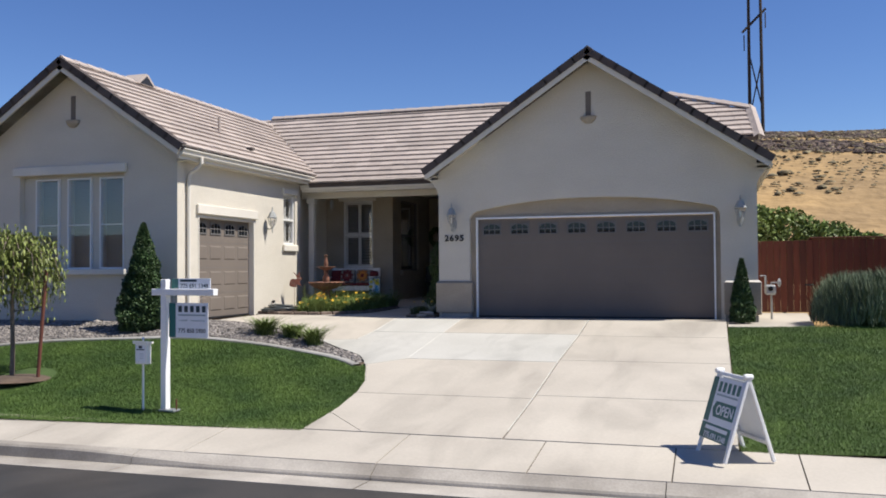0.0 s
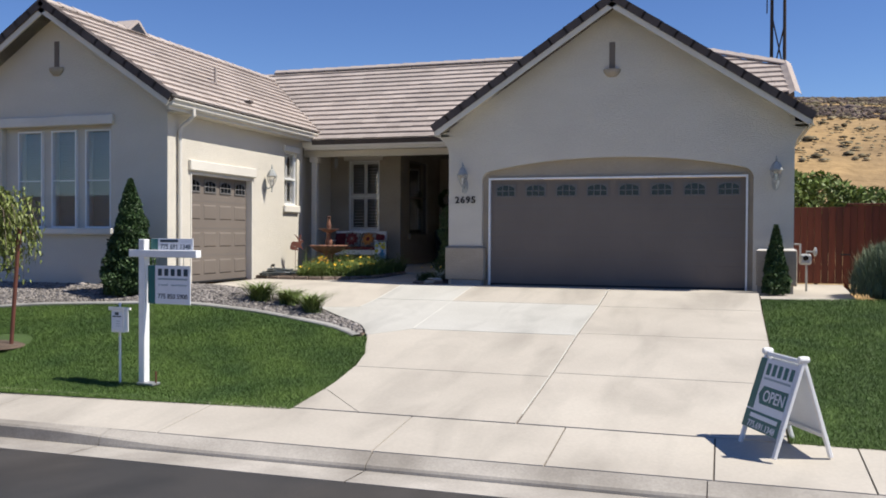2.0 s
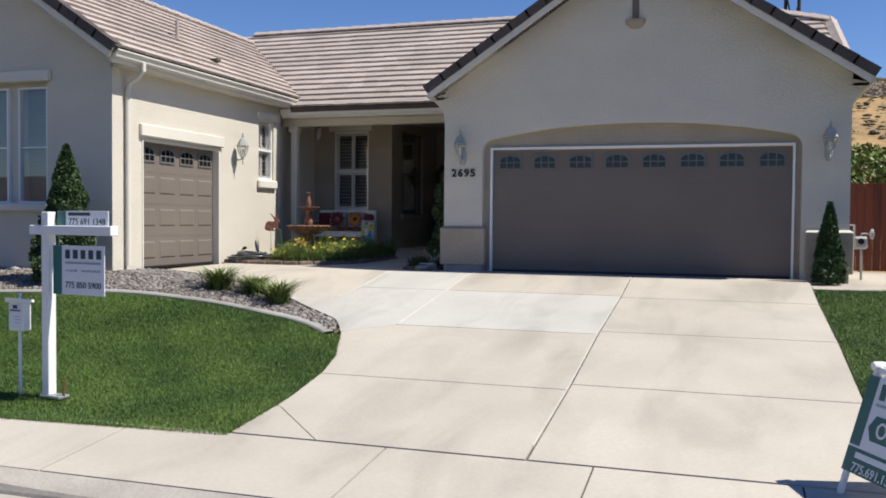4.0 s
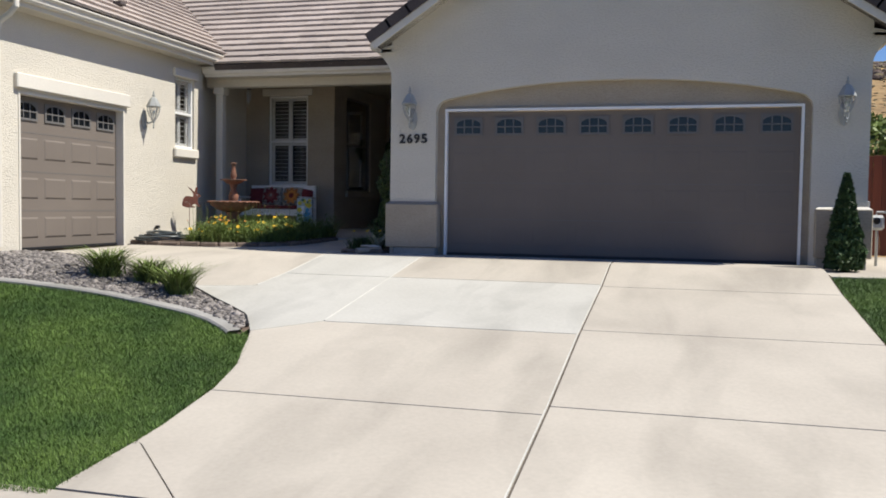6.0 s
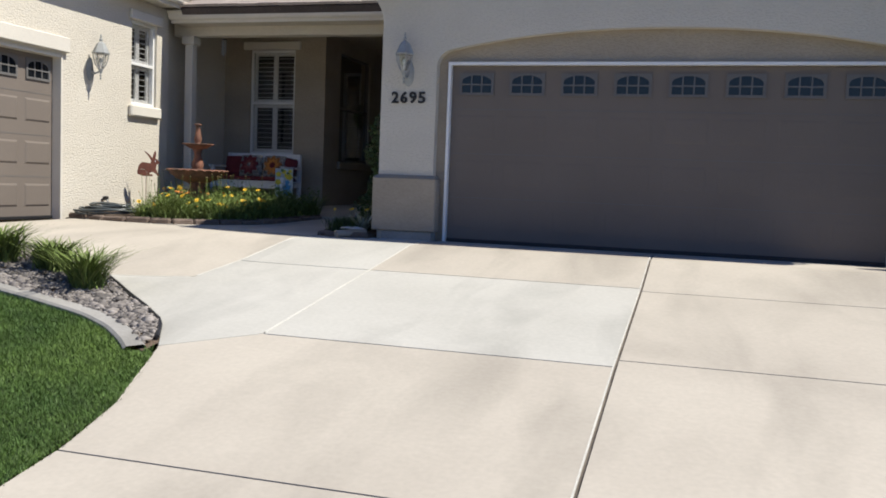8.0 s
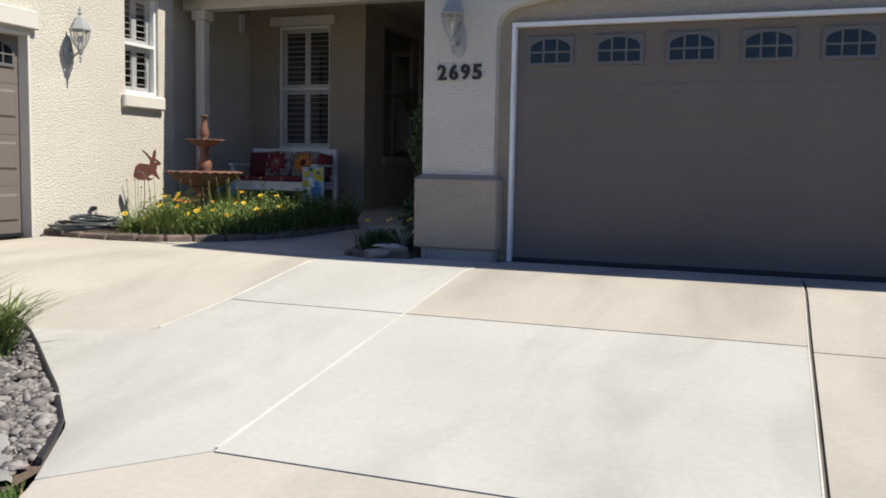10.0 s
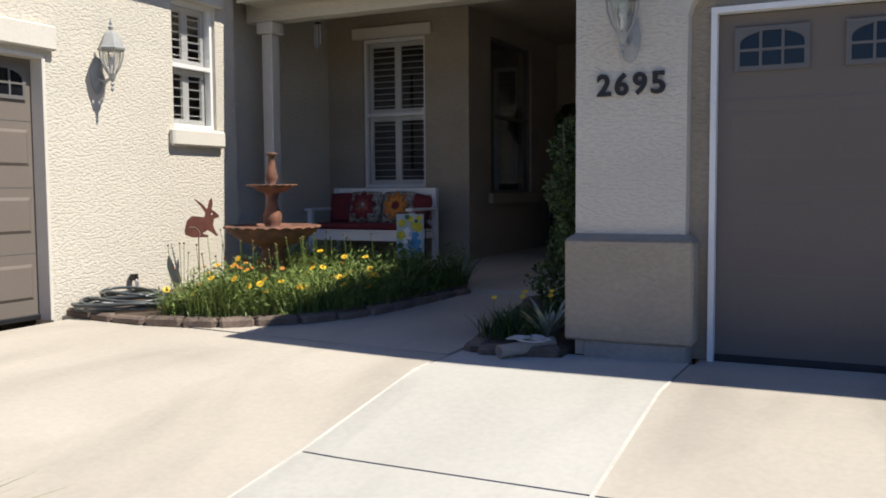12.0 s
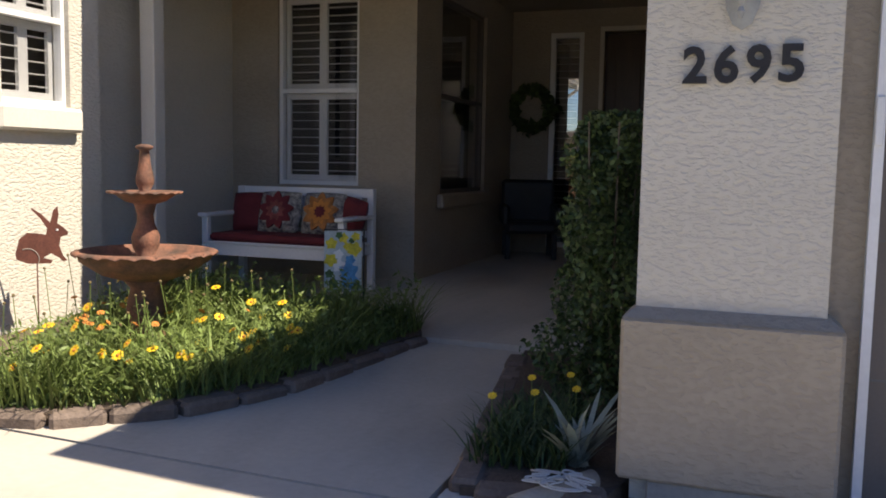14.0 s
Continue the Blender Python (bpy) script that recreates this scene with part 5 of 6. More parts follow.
# blue-green conifer at the side
sp = thing("conifer", "young layered spruce in front of the fence", "conifer", pose(9.35, 1.3, -0.05))
part("trunk", B().tube([(0, 0, -0.05), (0.02, 0, 1.2), (0, 0, 2.5)], 0.06, 8, 0.01), BARK, sp)
n, cs = 9000, []
for k in range(60):
    z = 0.35 + 2.0 * (k / 60) ** 0.9
    a, ln = k * 2.4, 1.0 * (1 - k / 62) + 0.12
    t = rg.uniform(0.1, 1, 150)
    w = 0.13 * (1.1 - t)
    cs.append(np.stack([np.cos(a) * ln * t - np.sin(a) * rg.normal(0, 1, 150) * w, np.sin(a) * ln * t + np.cos(a) * rg.normal(0, 1, 150) * w, z - 0.1 * t + 0.12 * t * t + rg.normal(0, 0.02, 150)], 1))
    part("limb", B().tube([(0, 0, z), (np.cos(a) * ln, np.sin(a) * ln, z + 0.02)], 0.012, 5, 0.003), BARK, sp)
v, f = leaves(np.concatenate(cs), 0.035, 2.5, 41, 0.2)
part("needles", leaf_mesh("needles", v, f, SPRUCE), SPRUCE, sp)

# weeping tree and its stake
tr = thing("weeping_tree", "young weeping tree with drooping yellow-green leaves in the lawn", "tree", pose(-5.85, -6.9, -0.665))
part("trunk", B().tube([(0, 0, -0.05), (0.015, 0, 0.5), (-0.01, 0.01, 1.1), (0.02, 0, 1.75), (0, 0, 2.1)], 0.04, 10, 0.02), BARK, tr)
cs = []
for k in range(60):
    a = k * 2.4
    z0, r = 1.85 + 0.35 * rg.uniform(0, 1), rg.uniform(0.25, 0.72)
    dr = rg.uniform(0.3, 1.0)
    pts = [(0, 0, z0 - 0.15), (r * 0.5 * math.cos(a), r * 0.5 * math.sin(a), z0 + 0.12), (r * 0.9 * math.cos(a), r * 0.9 * math.sin(a), z0 - 0.05), (r * math.cos(a), r * math.sin(a), z0 - dr * 0.5), (r * 1.02 * math.cos(a), r * 1.02 * math.sin(a), z0 - dr)]
    part("limb", B().tube(pts, 0.012, 5, 0.003), BARK, tr)
    p = np.array(pts)
    t = rg.uniform(0.8, 4, 95)
    i = np.minimum(t.astype(int), 3)
    q = p[i] + (p[i + 1] - p[i]) * (t - i)[:, None] + rg.normal(0, 0.06, (95, 3))
    cs.append(q)
c = np.concatenate(cs)
v, f = blades(c + [0, 0, 0.05], -0.085, 0.03, 0.9, 44, 2, 0.0)
part("crown", leaf_mesh("crown", v, f, LIME), LIME, tr)
b = B().lathe([(0.55, 0.0), (0.5, 0.03), (0.25, 0.06), (0.05, 0.06)], 24, m=Matrix.Translation((-5.7, -6.92, -0.662)))
single("mulch_ring", b, SOIL, "brown bark mulch round the young tree", "mulch")
sk = thing("tree_stake", "leaning rust-brown wooden tree stake in the lawn", "stake", pose(-5.36, -6.9, -0.7))
part("stake", B().tube([(0, 0, -0.1), (0.17, 0, 1.78)], 0.028, 8), RUST, sk)
part("tie", B().tube([(-0.46, 0, 1.12), (-0.2, 0.02, 1.14), (0.13, 0, 1.2)], 0.009, 6), BLACK, sk)

# tufts of grass in the gravel
for x, y, s, sd in ((-3.05, -3.72, 1.0, 1), (-2.55, -3.62, 0.85, 2), (-2.02, -3.85, 1.0, 3)):
    n = 420
    p = np.stack([rg.normal(0, 0.06, n), rg.normal(0, 0.06, n), np.zeros(n)], 1)
    v, f = blades(p, 0.4 * s, 0.015, 0.7, 60 + sd, 4, 0.5)
    tagged(plant("grass_tuft", "arching tuft of green daylily leaves in the gravel", "grass tuft", v, f, LEAF, at=pose(x, y, ground_z(x, y) + 0.01)), group="tufts in the gravel bed")

# ---- flower bed ----
BED = ((-5.05, -0.33), (-4.6, -0.43), (-4.12, -0.45), (-3.55, -0.31), (-3.12, 0.07), (-2.87, 0.56), (-2.74, 1.2), (-2.65, 1.7), (-2.55, 2.09))


def bed_path(f):
    k = min(int(f), len(BED) - 2)
    return Vector(BED[k]).lerp(Vector(BED[k + 1]), f - k)


poly = list(BED) + [(-2.66, 2.35), (-5.05, 2.25)]
bed = single("flower_bed", B().prism([(x, y) for x, y in poly], lambda u, v, d: (u, v, walk_z(u, v) + d), -0.05, 0.06), SOIL, "dark soil of the curved flower bed", kind="structure")
st = thing("bed_border", "curved border of rough brown stones round the flower bed", "border")
pos = 0.0
while pos < len(BED) - 1.02:
    a = bed_path(pos)
    seg = (Vector(BED[min(int(pos) + 1, len(BED) - 1)]) - Vector(BED[int(pos)])).length
    step = random.uniform(0.24, 0.36) / seg
    c = bed_path(min(pos + step, len(BED) - 1.001))
    d = c - a
    z = walk_z(a.x, a.y)
    h = random.uniform(0.05, 0.068)
    b = B().box((-d.length / 2 + 0.006, -0.07, -0.02), (d.length / 2 - 0.006, 0.07, h), 0.02)
    part("stone", b, STONE, st, at=Matrix.Translation((*((a + c) / 2), z)) @ Matrix.Rotation(math.atan2(d.y, d.x) + random.uniform(-0.05, 0.05), 4, "Z"))
    pos += step


def in_bed(x, y):
    inside = False
    for (x0, y0), (x1, y1) in zip(poly, poly[1:] + poly[:1]):
        if (y0 > y) != (y1 > y) and x < x0 + (y - y0) / (y1 - y0) * (x1 - x0):
            inside = not inside
    return inside


pts = []
while len(pts) < 12500:
    x, y = rg.uniform(-5.0, -2.6), rg.uniform(-0.45, 2.3)
    if in_bed(x, y) and not (x < -4.02 - 0.3 * (y + 0.5)) and (x + 3.9) ** 2 + (y - 0.72) ** 2 > 0.07:
        pts.append((x, y, walk_z(x, y) + 0.05))
pts = np.array(pts)
edge_d = np.array([min((Vector(p[:2]) - bed_path(q * 0.25)).length for q in range(32)) for p in pts])
pts = pts[(edge_d > 0.06)]
clump = np.array([noise.noise((p[0] * 3.1, p[1] * 3.1, 0.0)) for p in pts])
sets = [blades(pts[m_], h_, w_, 0.75, 71 + q_, 3, d_) for q_, (m_, h_, w_, d_) in enumerate(((clump > 0.12, 0.36, 0.009, 0.4), ((clump <= 0.12) & (clump > -0.15), 0.25, 0.01, 0.5), (clump <= -0.15, 0.16, 0.011, 0.5)))]
v = np.concatenate([a[0] for a in sets])
f = np.concatenate([a[1] + sum(len(c_[0]) for c_ in sets[:q_]) for q_, a in enumerate(sets)])
tagged(new("bed_foliage", leaf_mesh("bed_foliage", v, f, LEAF)), "dense narrow green coreopsis foliage in the bed", "plants", kind="stuff")
v, f = leaves(pts[:9000] + np.stack([rg.normal(0, 0.02, 9000), rg.normal(0, 0.02, 9000), rg.uniform(0.02, 0.3, 9000) * (1 + clump[:9000])], 1), 0.015, 3.4, 72, 0.4)
tagged(new("bed_leaves", leaf_mesh("bed_leaves", v, f, LEAF)), "small mixed leaves among the flower stems", "plants", kind="stuff")
litter = np.stack([-3.9 + rg.normal(0, 0.16, 260), 0.62 + rg.normal(0, 0.13, 260), 0.085 + rg.uniform(0, 0.03, 260)], 1)
v, f = leaves(litter, 0.035, 1.7, 73, 0.0)
tagged(new("leaf_litter", leaf_mesh("leaf_litter", v, f, ORANGE)), "dry orange fallen petals and leaves by the fountain", "leaf litter", kind="stuff")


def flower_mesh(name, material, r, petals=8):
    b = B()
    for k in range(petals):
        a = 2 * math.pi * k / petals
        e = 2 * math.pi / petals * 0.46
        b.add([(0, 0, 0), (r * 0.7 * math.cos(a - e), r * 0.7 * math.sin(a - e), 0.006), (r * math.cos(a - e * 0.6), r * math.sin(a - e * 0.6), 0.004), (r * math.cos(a + e * 0.6), r * math.sin(a + e * 0.6), 0.004), (r * 0.7 * math.cos(a + e), r * 0.7 * math.sin(a + e), 0.006)], [(0, 1, 2, 3, 4)])
    return mesh_of(name, b, material)


FM = [flower_mesh("petals", PETAL, 0.03), flower_mesh("petals", ORANGE, 0.022), mesh_of("seed_head", B().lathe([(0.003, -0.006), (0.009, 0.0), (0.007, 0.008), (0.002, 0.011)], 7), SEED)]
DISC = mesh_of("disc", B().lathe([(0.009, 0), (0.009, 0.006), (0.004, 0.01)], 8), ORANGE)
count = 0
front = [p for p in pts if p[1] < 0.9 + 0.5 * random.random()]
random.shuffle(front)
for p in front[:110]:
    kind = 0 if count % 7 < 3 else (1 if count % 7 == 3 else 2)
    x, y, z = p
    if kind == 1 and random.random() < 0.7:
        x, y = -3.9 + random.uniform(-0.45, 0.6), 0.45 + random.uniform(-0.35, 0.4)
        if not in_bed(x, y):
            continue
    hgt = random.choice((0.16, 0.21, 0.26, 0.31, 0.4)) if kind != 2 else random.choice((0.42, 0.48, 0.56, 0.6))
    if kind == 1:
        hgt = 0.34
    lean = Vector((random.uniform(-0.08, 0.08), random.uniform(-0.1, 0.03), hgt))
    fl = thing("flower" if kind < 2 else "seed_stem", ("yellow coreopsis flower on a thin stem", "orange fading flower on a thin stem", "brown dried seed head on a bare stem")[kind], "flower", pose(x, y, z), "flowers in the bed")
    part("stem", B().tube([(0, 0, -0.02), lean * 0.5 + Vector((0.01, 0.0, 0)), lean], 0.0022, 4), LEAF, fl)
    m = Matrix.Translation(lean) @ Euler((random.uniform(0.1, 0.9), random.uniform(-0.4, 0.4), random.uniform(0, 6))).to_matrix().to_4x4()
    if kind == 0:
        m = Matrix.Translation(lean) @ Matrix.Rotation(random.uniform(0.2, 1.0), 4, "X") @ Matrix.Rotation(random.uniform(-0.5, 0.5), 4, "Y") @ Matrix.Rotation(random.uniform(0, 6), 4, "Z")
    head = part("blossom" if kind < 2 else "seed_head", FM[kind], None, fl, at=m)
    if kind < 2:
        part("disc", DISC, None, head)
    count += 1

# fountain
ft = thing("fountain", "three-tier terracotta garden fountain with scalloped bowls, dry", "fountain", pose(-3.97, 0.97, 0.085) @ Matrix.Scale(0.96, 4))
part("pedestal", B().lathe([(0.2, 0.0), (0.2, 0.05), (0.13, 0.1), (0.1, 0.2), (0.13, 0.33), (0.1, 0.46), (0.16, 0.52)], 24), TERRACOTTA, ft, smooth=True)
part("basin", B().lathe([(0.12, 0.5), (0.28, 0.55), (0.41, 0.64), (0.42, 0.695), (0.445, 0.7, 1), (0.438, 0.712, 1), (0.41, 0.705), (0.38, 0.66), (0.2, 0.6), (0.05, 0.59)], 72, (24, 0.03)), TERRACOTTA, ft, "wide scalloped basin", smooth=True)
part("column", B().lathe([(0.1, 0.58), (0.1, 0.63), (0.055, 0.66), (0.085, 0.73), (0.09, 0.79), (0.055, 0.88), (0.05, 0.93), (0.07, 1.0), (0.09, 1.02)], 24), TERRACOTTA, ft, "vase-shaped column", smooth=True)
part("upper_bowl", B().lathe([(0.06, 1.0), (0.13, 1.02), (0.2, 1.07), (0.232, 1.085, 1), (0.23, 1.094, 1), (0.21, 1.085), (0.12, 1.05), (0.03, 1.045)], 60, (20, 0.018)), TERRACOTTA, ft, smooth=True)
part("finial", B().lathe([(0.06, 1.04), (0.06, 1.075), (0.035, 1.09), (0.055, 1.13), (0.058, 1.17), (0.042, 1.23), (0.034, 1.29), (0.03, 1.345), (0.055, 1.36), (0.055, 1.375), (0.02, 1.385)], 20), TERRACOTTA, ft, smooth=True)

# rust silhouette of a rabbit on a stake
rb = thing("garden_rabbit", "rust-brown sheet metal rabbit silhouette on a garden stake", "garden ornament", pose(-4.74, 0.92, 0.2, 0, 0, 40) @ Matrix.Scale(0.93, 4))
body = [(-0.17, 0.03), (-0.175, 0.07), (-0.15, 0.17), (-0.1, 0.215), (-0.03, 0.21), (0.02, 0.2), (0.03, 0.245), (-0.01, 0.31), (-0.075, 0.385), (-0.06, 0.385), (0.0, 0.34), (0.05, 0.285), (0.07, 0.37), (0.1, 0.4), (0.105, 0.34), (0.095, 0.28), (0.13, 0.255), (0.165, 0.22), (0.16, 0.2), (0.115, 0.185), (0.105, 0.12), (0.13, 0.05), (0.155, 0.02), (0.13, 0.01), (0.1, 0.04), (0.05, 0.07), (0.0, 0.04), (0.06, 0.02), (0.05, 0.0), (-0.1, 0.0)]
part("silhouette", B().prism([(u, v + 0.47) for u, v in body], xz, -0.003, 0.003), RUST, rb)
part("stake", B().tube([(-0.04, 0.005, -0.16), (-0.04, 0.005, 0.55)], 0.005, 6), RUST, rb)
part("eye", B().lathe([(0.008, 0), (0.008, 0.002)], 8, m=Matrix.Translation((0.095, -0.004, 0.705)) @ Matrix.Rotation(radians(90), 4, "X")), WHITE, rb)
part("haunch_line", B().tube([(-0.1 + 0.075 * math.cos(a), -0.004, 0.5 + 0.075 * math.sin(a)) for a in np.linspace(2.0, -0.5, 10)], 0.003, 5), CREAM, rb)

# hose and tap
coil = []
for k in range(260):
    a = k * 0.19
    r = 0.235 + 0.055 * math.sin(k * 0.021) + 0.05 * math.sin(k * 0.37)
    coil.append((r * 1.35 * math.cos(a), r * 0.85 * math.sin(a), 0.02 + 0.0004 * k + 0.012 * math.sin(k * 0.5)))
single("garden_hose", B().tube(coil, 0.011, 6), HOSE, "dark green garden hose coiled on the stone border", "hose", at=pose(-4.6, -0.12, 0.1, 0, 0, 25) @ Matrix.Scale(1.2, 4), smooth=True)
tp = thing("hose_tap", "weathered outdoor tap low on the stucco wall", "tap", pose(-5.08, 0.33, 0.3, 0, 0, 90))
part("spout", B().tube([(0, 0, 0.0), (0, -0.06, 0.0), (0, -0.09, -0.03), (0, -0.1, -0.22)], 0.016, 8), METAL, tp)
part("handle", B().lathe([(0.03, -0.006), (0.038, 0.0), (0.03, 0.006)], 10, m=Matrix.Translation((0, -0.06, 0.03))), BLACK, tp)
part("valve", B().tube([(0, -0.02, 0.0), (0, -0.085, 0.005)], 0.028, 8), BLACK, tp)

# garden flag
fg = thing("garden_flag", "printed garden flag with yellow flowers on a wire stand", "garden flag", pose(-3.2, 2.17, 0.12, 0, 0, 31))
part("stand", B().tube([(0.15, 0.004, -0.05), (0.15, 0.004, 0.72), (-0.14, 0.004, 0.72)], 0.006, 6), BLACK, fg)
fl = part("cloth", B().box((-0.135, -0.002, 0.27), (0.135, 0.002, 0.71)), FLAG_SKY, fg)
for m_, spots in ((FLAG_YELLOW, ((-0.085, 0.62, 0.04), (0.0, 0.66, 0.035), (0.08, 0.58, 0.05), (-0.09, 0.5, 0.045), (0.03, 0.6, 0.03), (0.09, 0.67, 0.03))), (FLAG_BLUE, ((0.04, 0.42, 0.065), (0.045, 0.35, 0.06), (0.05, 0.5, 0.035))), (FLAG_GREEN, ((-0.1, 0.4, 0.03), (-0.07, 0.33, 0.035), (0.1, 0.31, 0.03), (-0.03, 0.68, 0.025), (0.06, 0.64, 0.02))), (WHITE, ((-0.03, 0.46, 0.045), (-0.035, 0.54, 0.035)))):
    for k, (u, w, r) in enumerate(spots):
        b = B().prism([(u + r * (1 + 0.22 * math.sin(5 * a + k)) * math.cos(a), w + r * (1 + 0.22 * math.sin(5 * a + k)) * math.sin(a)) for a in np.linspace(0, 6.28, 15)[:-1]], xz, -0.0035 - 0.0004 * k, -0.002)
        part("print", b, m_, fl)

# bench with cushions
bn = thing("garden_bench", "white wooden porch bench with lattice back", "bench", pose(-4.27, 3.25, 0.19))
BW = 0.69
for x in (-BW, BW - 0.06):
    part("back_leg", B().box((x, 0.27, 0), (x + 0.06, 0.34, 0.9), 0.006), WHITE, bn)
    part("front_leg", B().box((x, -0.3, 0), (x + 0.06, -0.24, 0.64), 0.006), WHITE, bn)
    part("armrest", B().box((x - 0.015, -0.34, 0.64), (x + 0.075, 0.28, 0.675), 0.01), WHITE, bn)
    part("side_rail", B().box((x + 0.01, -0.24, 0.33), (x + 0.05, 0.27, 0.4), 0.004), WHITE, bn)
part("front_apron", B().box((-BW + 0.06, -0.29, 0.31), (BW - 0.06, -0.26, 0.41), 0.005), WHITE, bn)
for k in range(5):
    part("seat_slat", B().box((-BW + 0.01, -0.31 + 0.116 * k, 0.41), (BW - 0.01, -0.21 + 0.116 * k, 0.432), 0.005), WHITE, bn)
part("top_rail", B().box((-BW + 0.06, 0.285, 0.82), (BW - 0.06, 0.325, 0.9), 0.006), WHITE, bn)
part("bottom_rail", B().box((-BW + 0.06, 0.285, 0.47), (BW - 0.06, 0.325, 0.53), 0.006), WHITE, bn)
for k in range(7):
    x = -0.54 + 0.18 * k
    part("back_slat", B().box((x - 0.02, 0.295, 0.53), (x + 0.02, 0.315, 0.82)), WHITE, bn)
for k in range(6):
    x = -0.45 + 0.18 * k
    for s in (-1, 1):
        part("lattice", B().box((-0.165, -0.007, -0.015), (0.165, 0.007, 0.015), m=Matrix.Translation((x, 0.305 + 0.003 * s, 0.675)) @ Matrix.Rotation(s * 1.06, 4, "Y")), WHITE, bn)


def pillow(name, label, material, w, h, at, spot=None):
    b, n = B(), 12
    vs = []
    for sgn in (-1, 1):
        for j in range(n + 1):
            for i in range(n + 1):
                u, q = 2 * i / n - 1, 2 * j / n - 1
                t = max(0, (1 - u ** 4) * (1 - q ** 4)) ** 0.6
                vs.append((u * w / 2 * (1 - 0.05 * q * q), sgn * 0.075 * t, q * h / 2 * (1 - 0.05 * u * u)))
    m = (n + 1) ** 2
    b.add(vs, [(s * m + j * (n + 1) + i, s * m + j * (n + 1) + i + 1, s * m + (j + 1) * (n + 1) + i + 1, s * m + (j + 1) * (n + 1) + i) for s in (0, 1) for j in range(n) for i in range(n)])
    ob = thing(name, label, "pillow", at, "pillows on the bench")
    part("cover", b, material, ob, smooth=True)
    if spot:
        for r, mm, d in spot:
            part("flower_print", B().prism([(r * (1 + 0.18 * math.sin(9 * a)) * math.cos(a), r * (1 + 0.18 * math.sin(9 * a)) * math.sin(a)) for a in np.linspace(0, 6.28, 37)[:-1]], xz, -0.0775 - d, -0.06), mm, ob)
    return ob


single("seat_cushion", B().box((-BW + 0.07, -0.3, 0.0), (BW - 0.07, 0.26, 0.07), 0.025), RED, "long faded red seat cushion on the bench", "cushion", at=pose(-4.27, 3.25, 0.623))
pillow("pillow", "dark red pillow leaning in the corner of the bench", RED, 0.4, 0.36, pose(-4.72, 3.42, 0.86, -14, 0, 14))
pillow("pillow", "dark floral pillow with a red bloom", FLORAL, 0.42, 0.38, pose(-4.42, 3.36, 0.87, -16), [(0.15, RED, 0.004), (0.085, ROSE, 0.007), (0.035, FLORAL, 0.009)])
pillow("pillow", "dark floral pillow with a golden sunflower", FLORAL, 0.42, 0.38, pose(-3.98, 3.36, 0.87, -16), [(0.15, YELLOW_CLOTH, 0.003), (0.1, ORANGE, 0.006), (0.05, RED, 0.009)])
pillow("pillow", "dark red pillow against the bench arm", RED, 0.34, 0.34, pose(-3.74, 3.4, 0.85, -12, 10, -20))

wc = thing("wind_chime", "small silver wind chime hanging under the porch beam", "wind chime", pose(-4.55, 2.62, 2.88))
part("cord", B().tube([(0, 0, 0.34), (0, 0, 0.0)], 0.002, 4), METAL, wc)
part("disc", B().lathe([(0.04, -0.008), (0.04, 0.004), (0.01, 0.012)], 12), BLACK, wc)
for k in range(5):
    a = k * 1.257
    part("tube", B().tube([(0.032 * math.cos(a), 0.032 * math.sin(a), -0.02), (0.032 * math.cos(a), 0.032 * math.sin(a), -0.2 - 0.02 * k)], 0.006, 8), METAL, wc)

# entry: wreath and a dark wicker chair in the shade
wr = thing("wreath", "dark leafy wreath on the shaded entry wall", "wreath", pose(-3.12, 7.27, 2.02))
a = rg.uniform(0, 2 * np.pi, 1500)
c = np.stack([(0.24 + rg.normal(0, 0.035, 1500)) * np.cos(a), -0.04 + rg.normal(0, 0.02, 1500), (0.24 + rg.normal(0, 0.035, 1500)) * np.sin(a)], 1)
v, f = leaves(c, 0.05, 1.8, 81)
part("foliage", leaf_mesh("foliage", v, f, LEAF_DARK), LEAF_DARK, wr)
part("ring", B().tube([(0.24 * math.cos(q), -0.02, 0.24 * math.sin(q)) for q in np.linspace(0, 6.283, 30)], 0.02, 6), BARK, wr)
ch = thing("wicker_chair", "dark wicker chair in deep shade by the entry", "chair", pose(-2.95, 6.6, 0.23, 0, 0, 20))
part("seat", B().box((-0.3, -0.3, 0.3), (0.3, 0.28, 0.44), 0.04), BLACK, ch)
part("backrest", B().box((-0.32, 0.22, 0.4), (0.32, 0.3, 0.92), 0.05), BLACK, ch)
for s in (-1, 1):
    part("armrest", B().box((s * 0.26, -0.3, 0.4), (s * 0.35, 0.26, 0.64), 0.03), BLACK, ch)
    for y in (-0.26, 0.24):
        part("leg", B().box((s * 0.24, y, 0), (s * 0.3, y + 0.05, 0.3), 0.01), BLACK, ch)

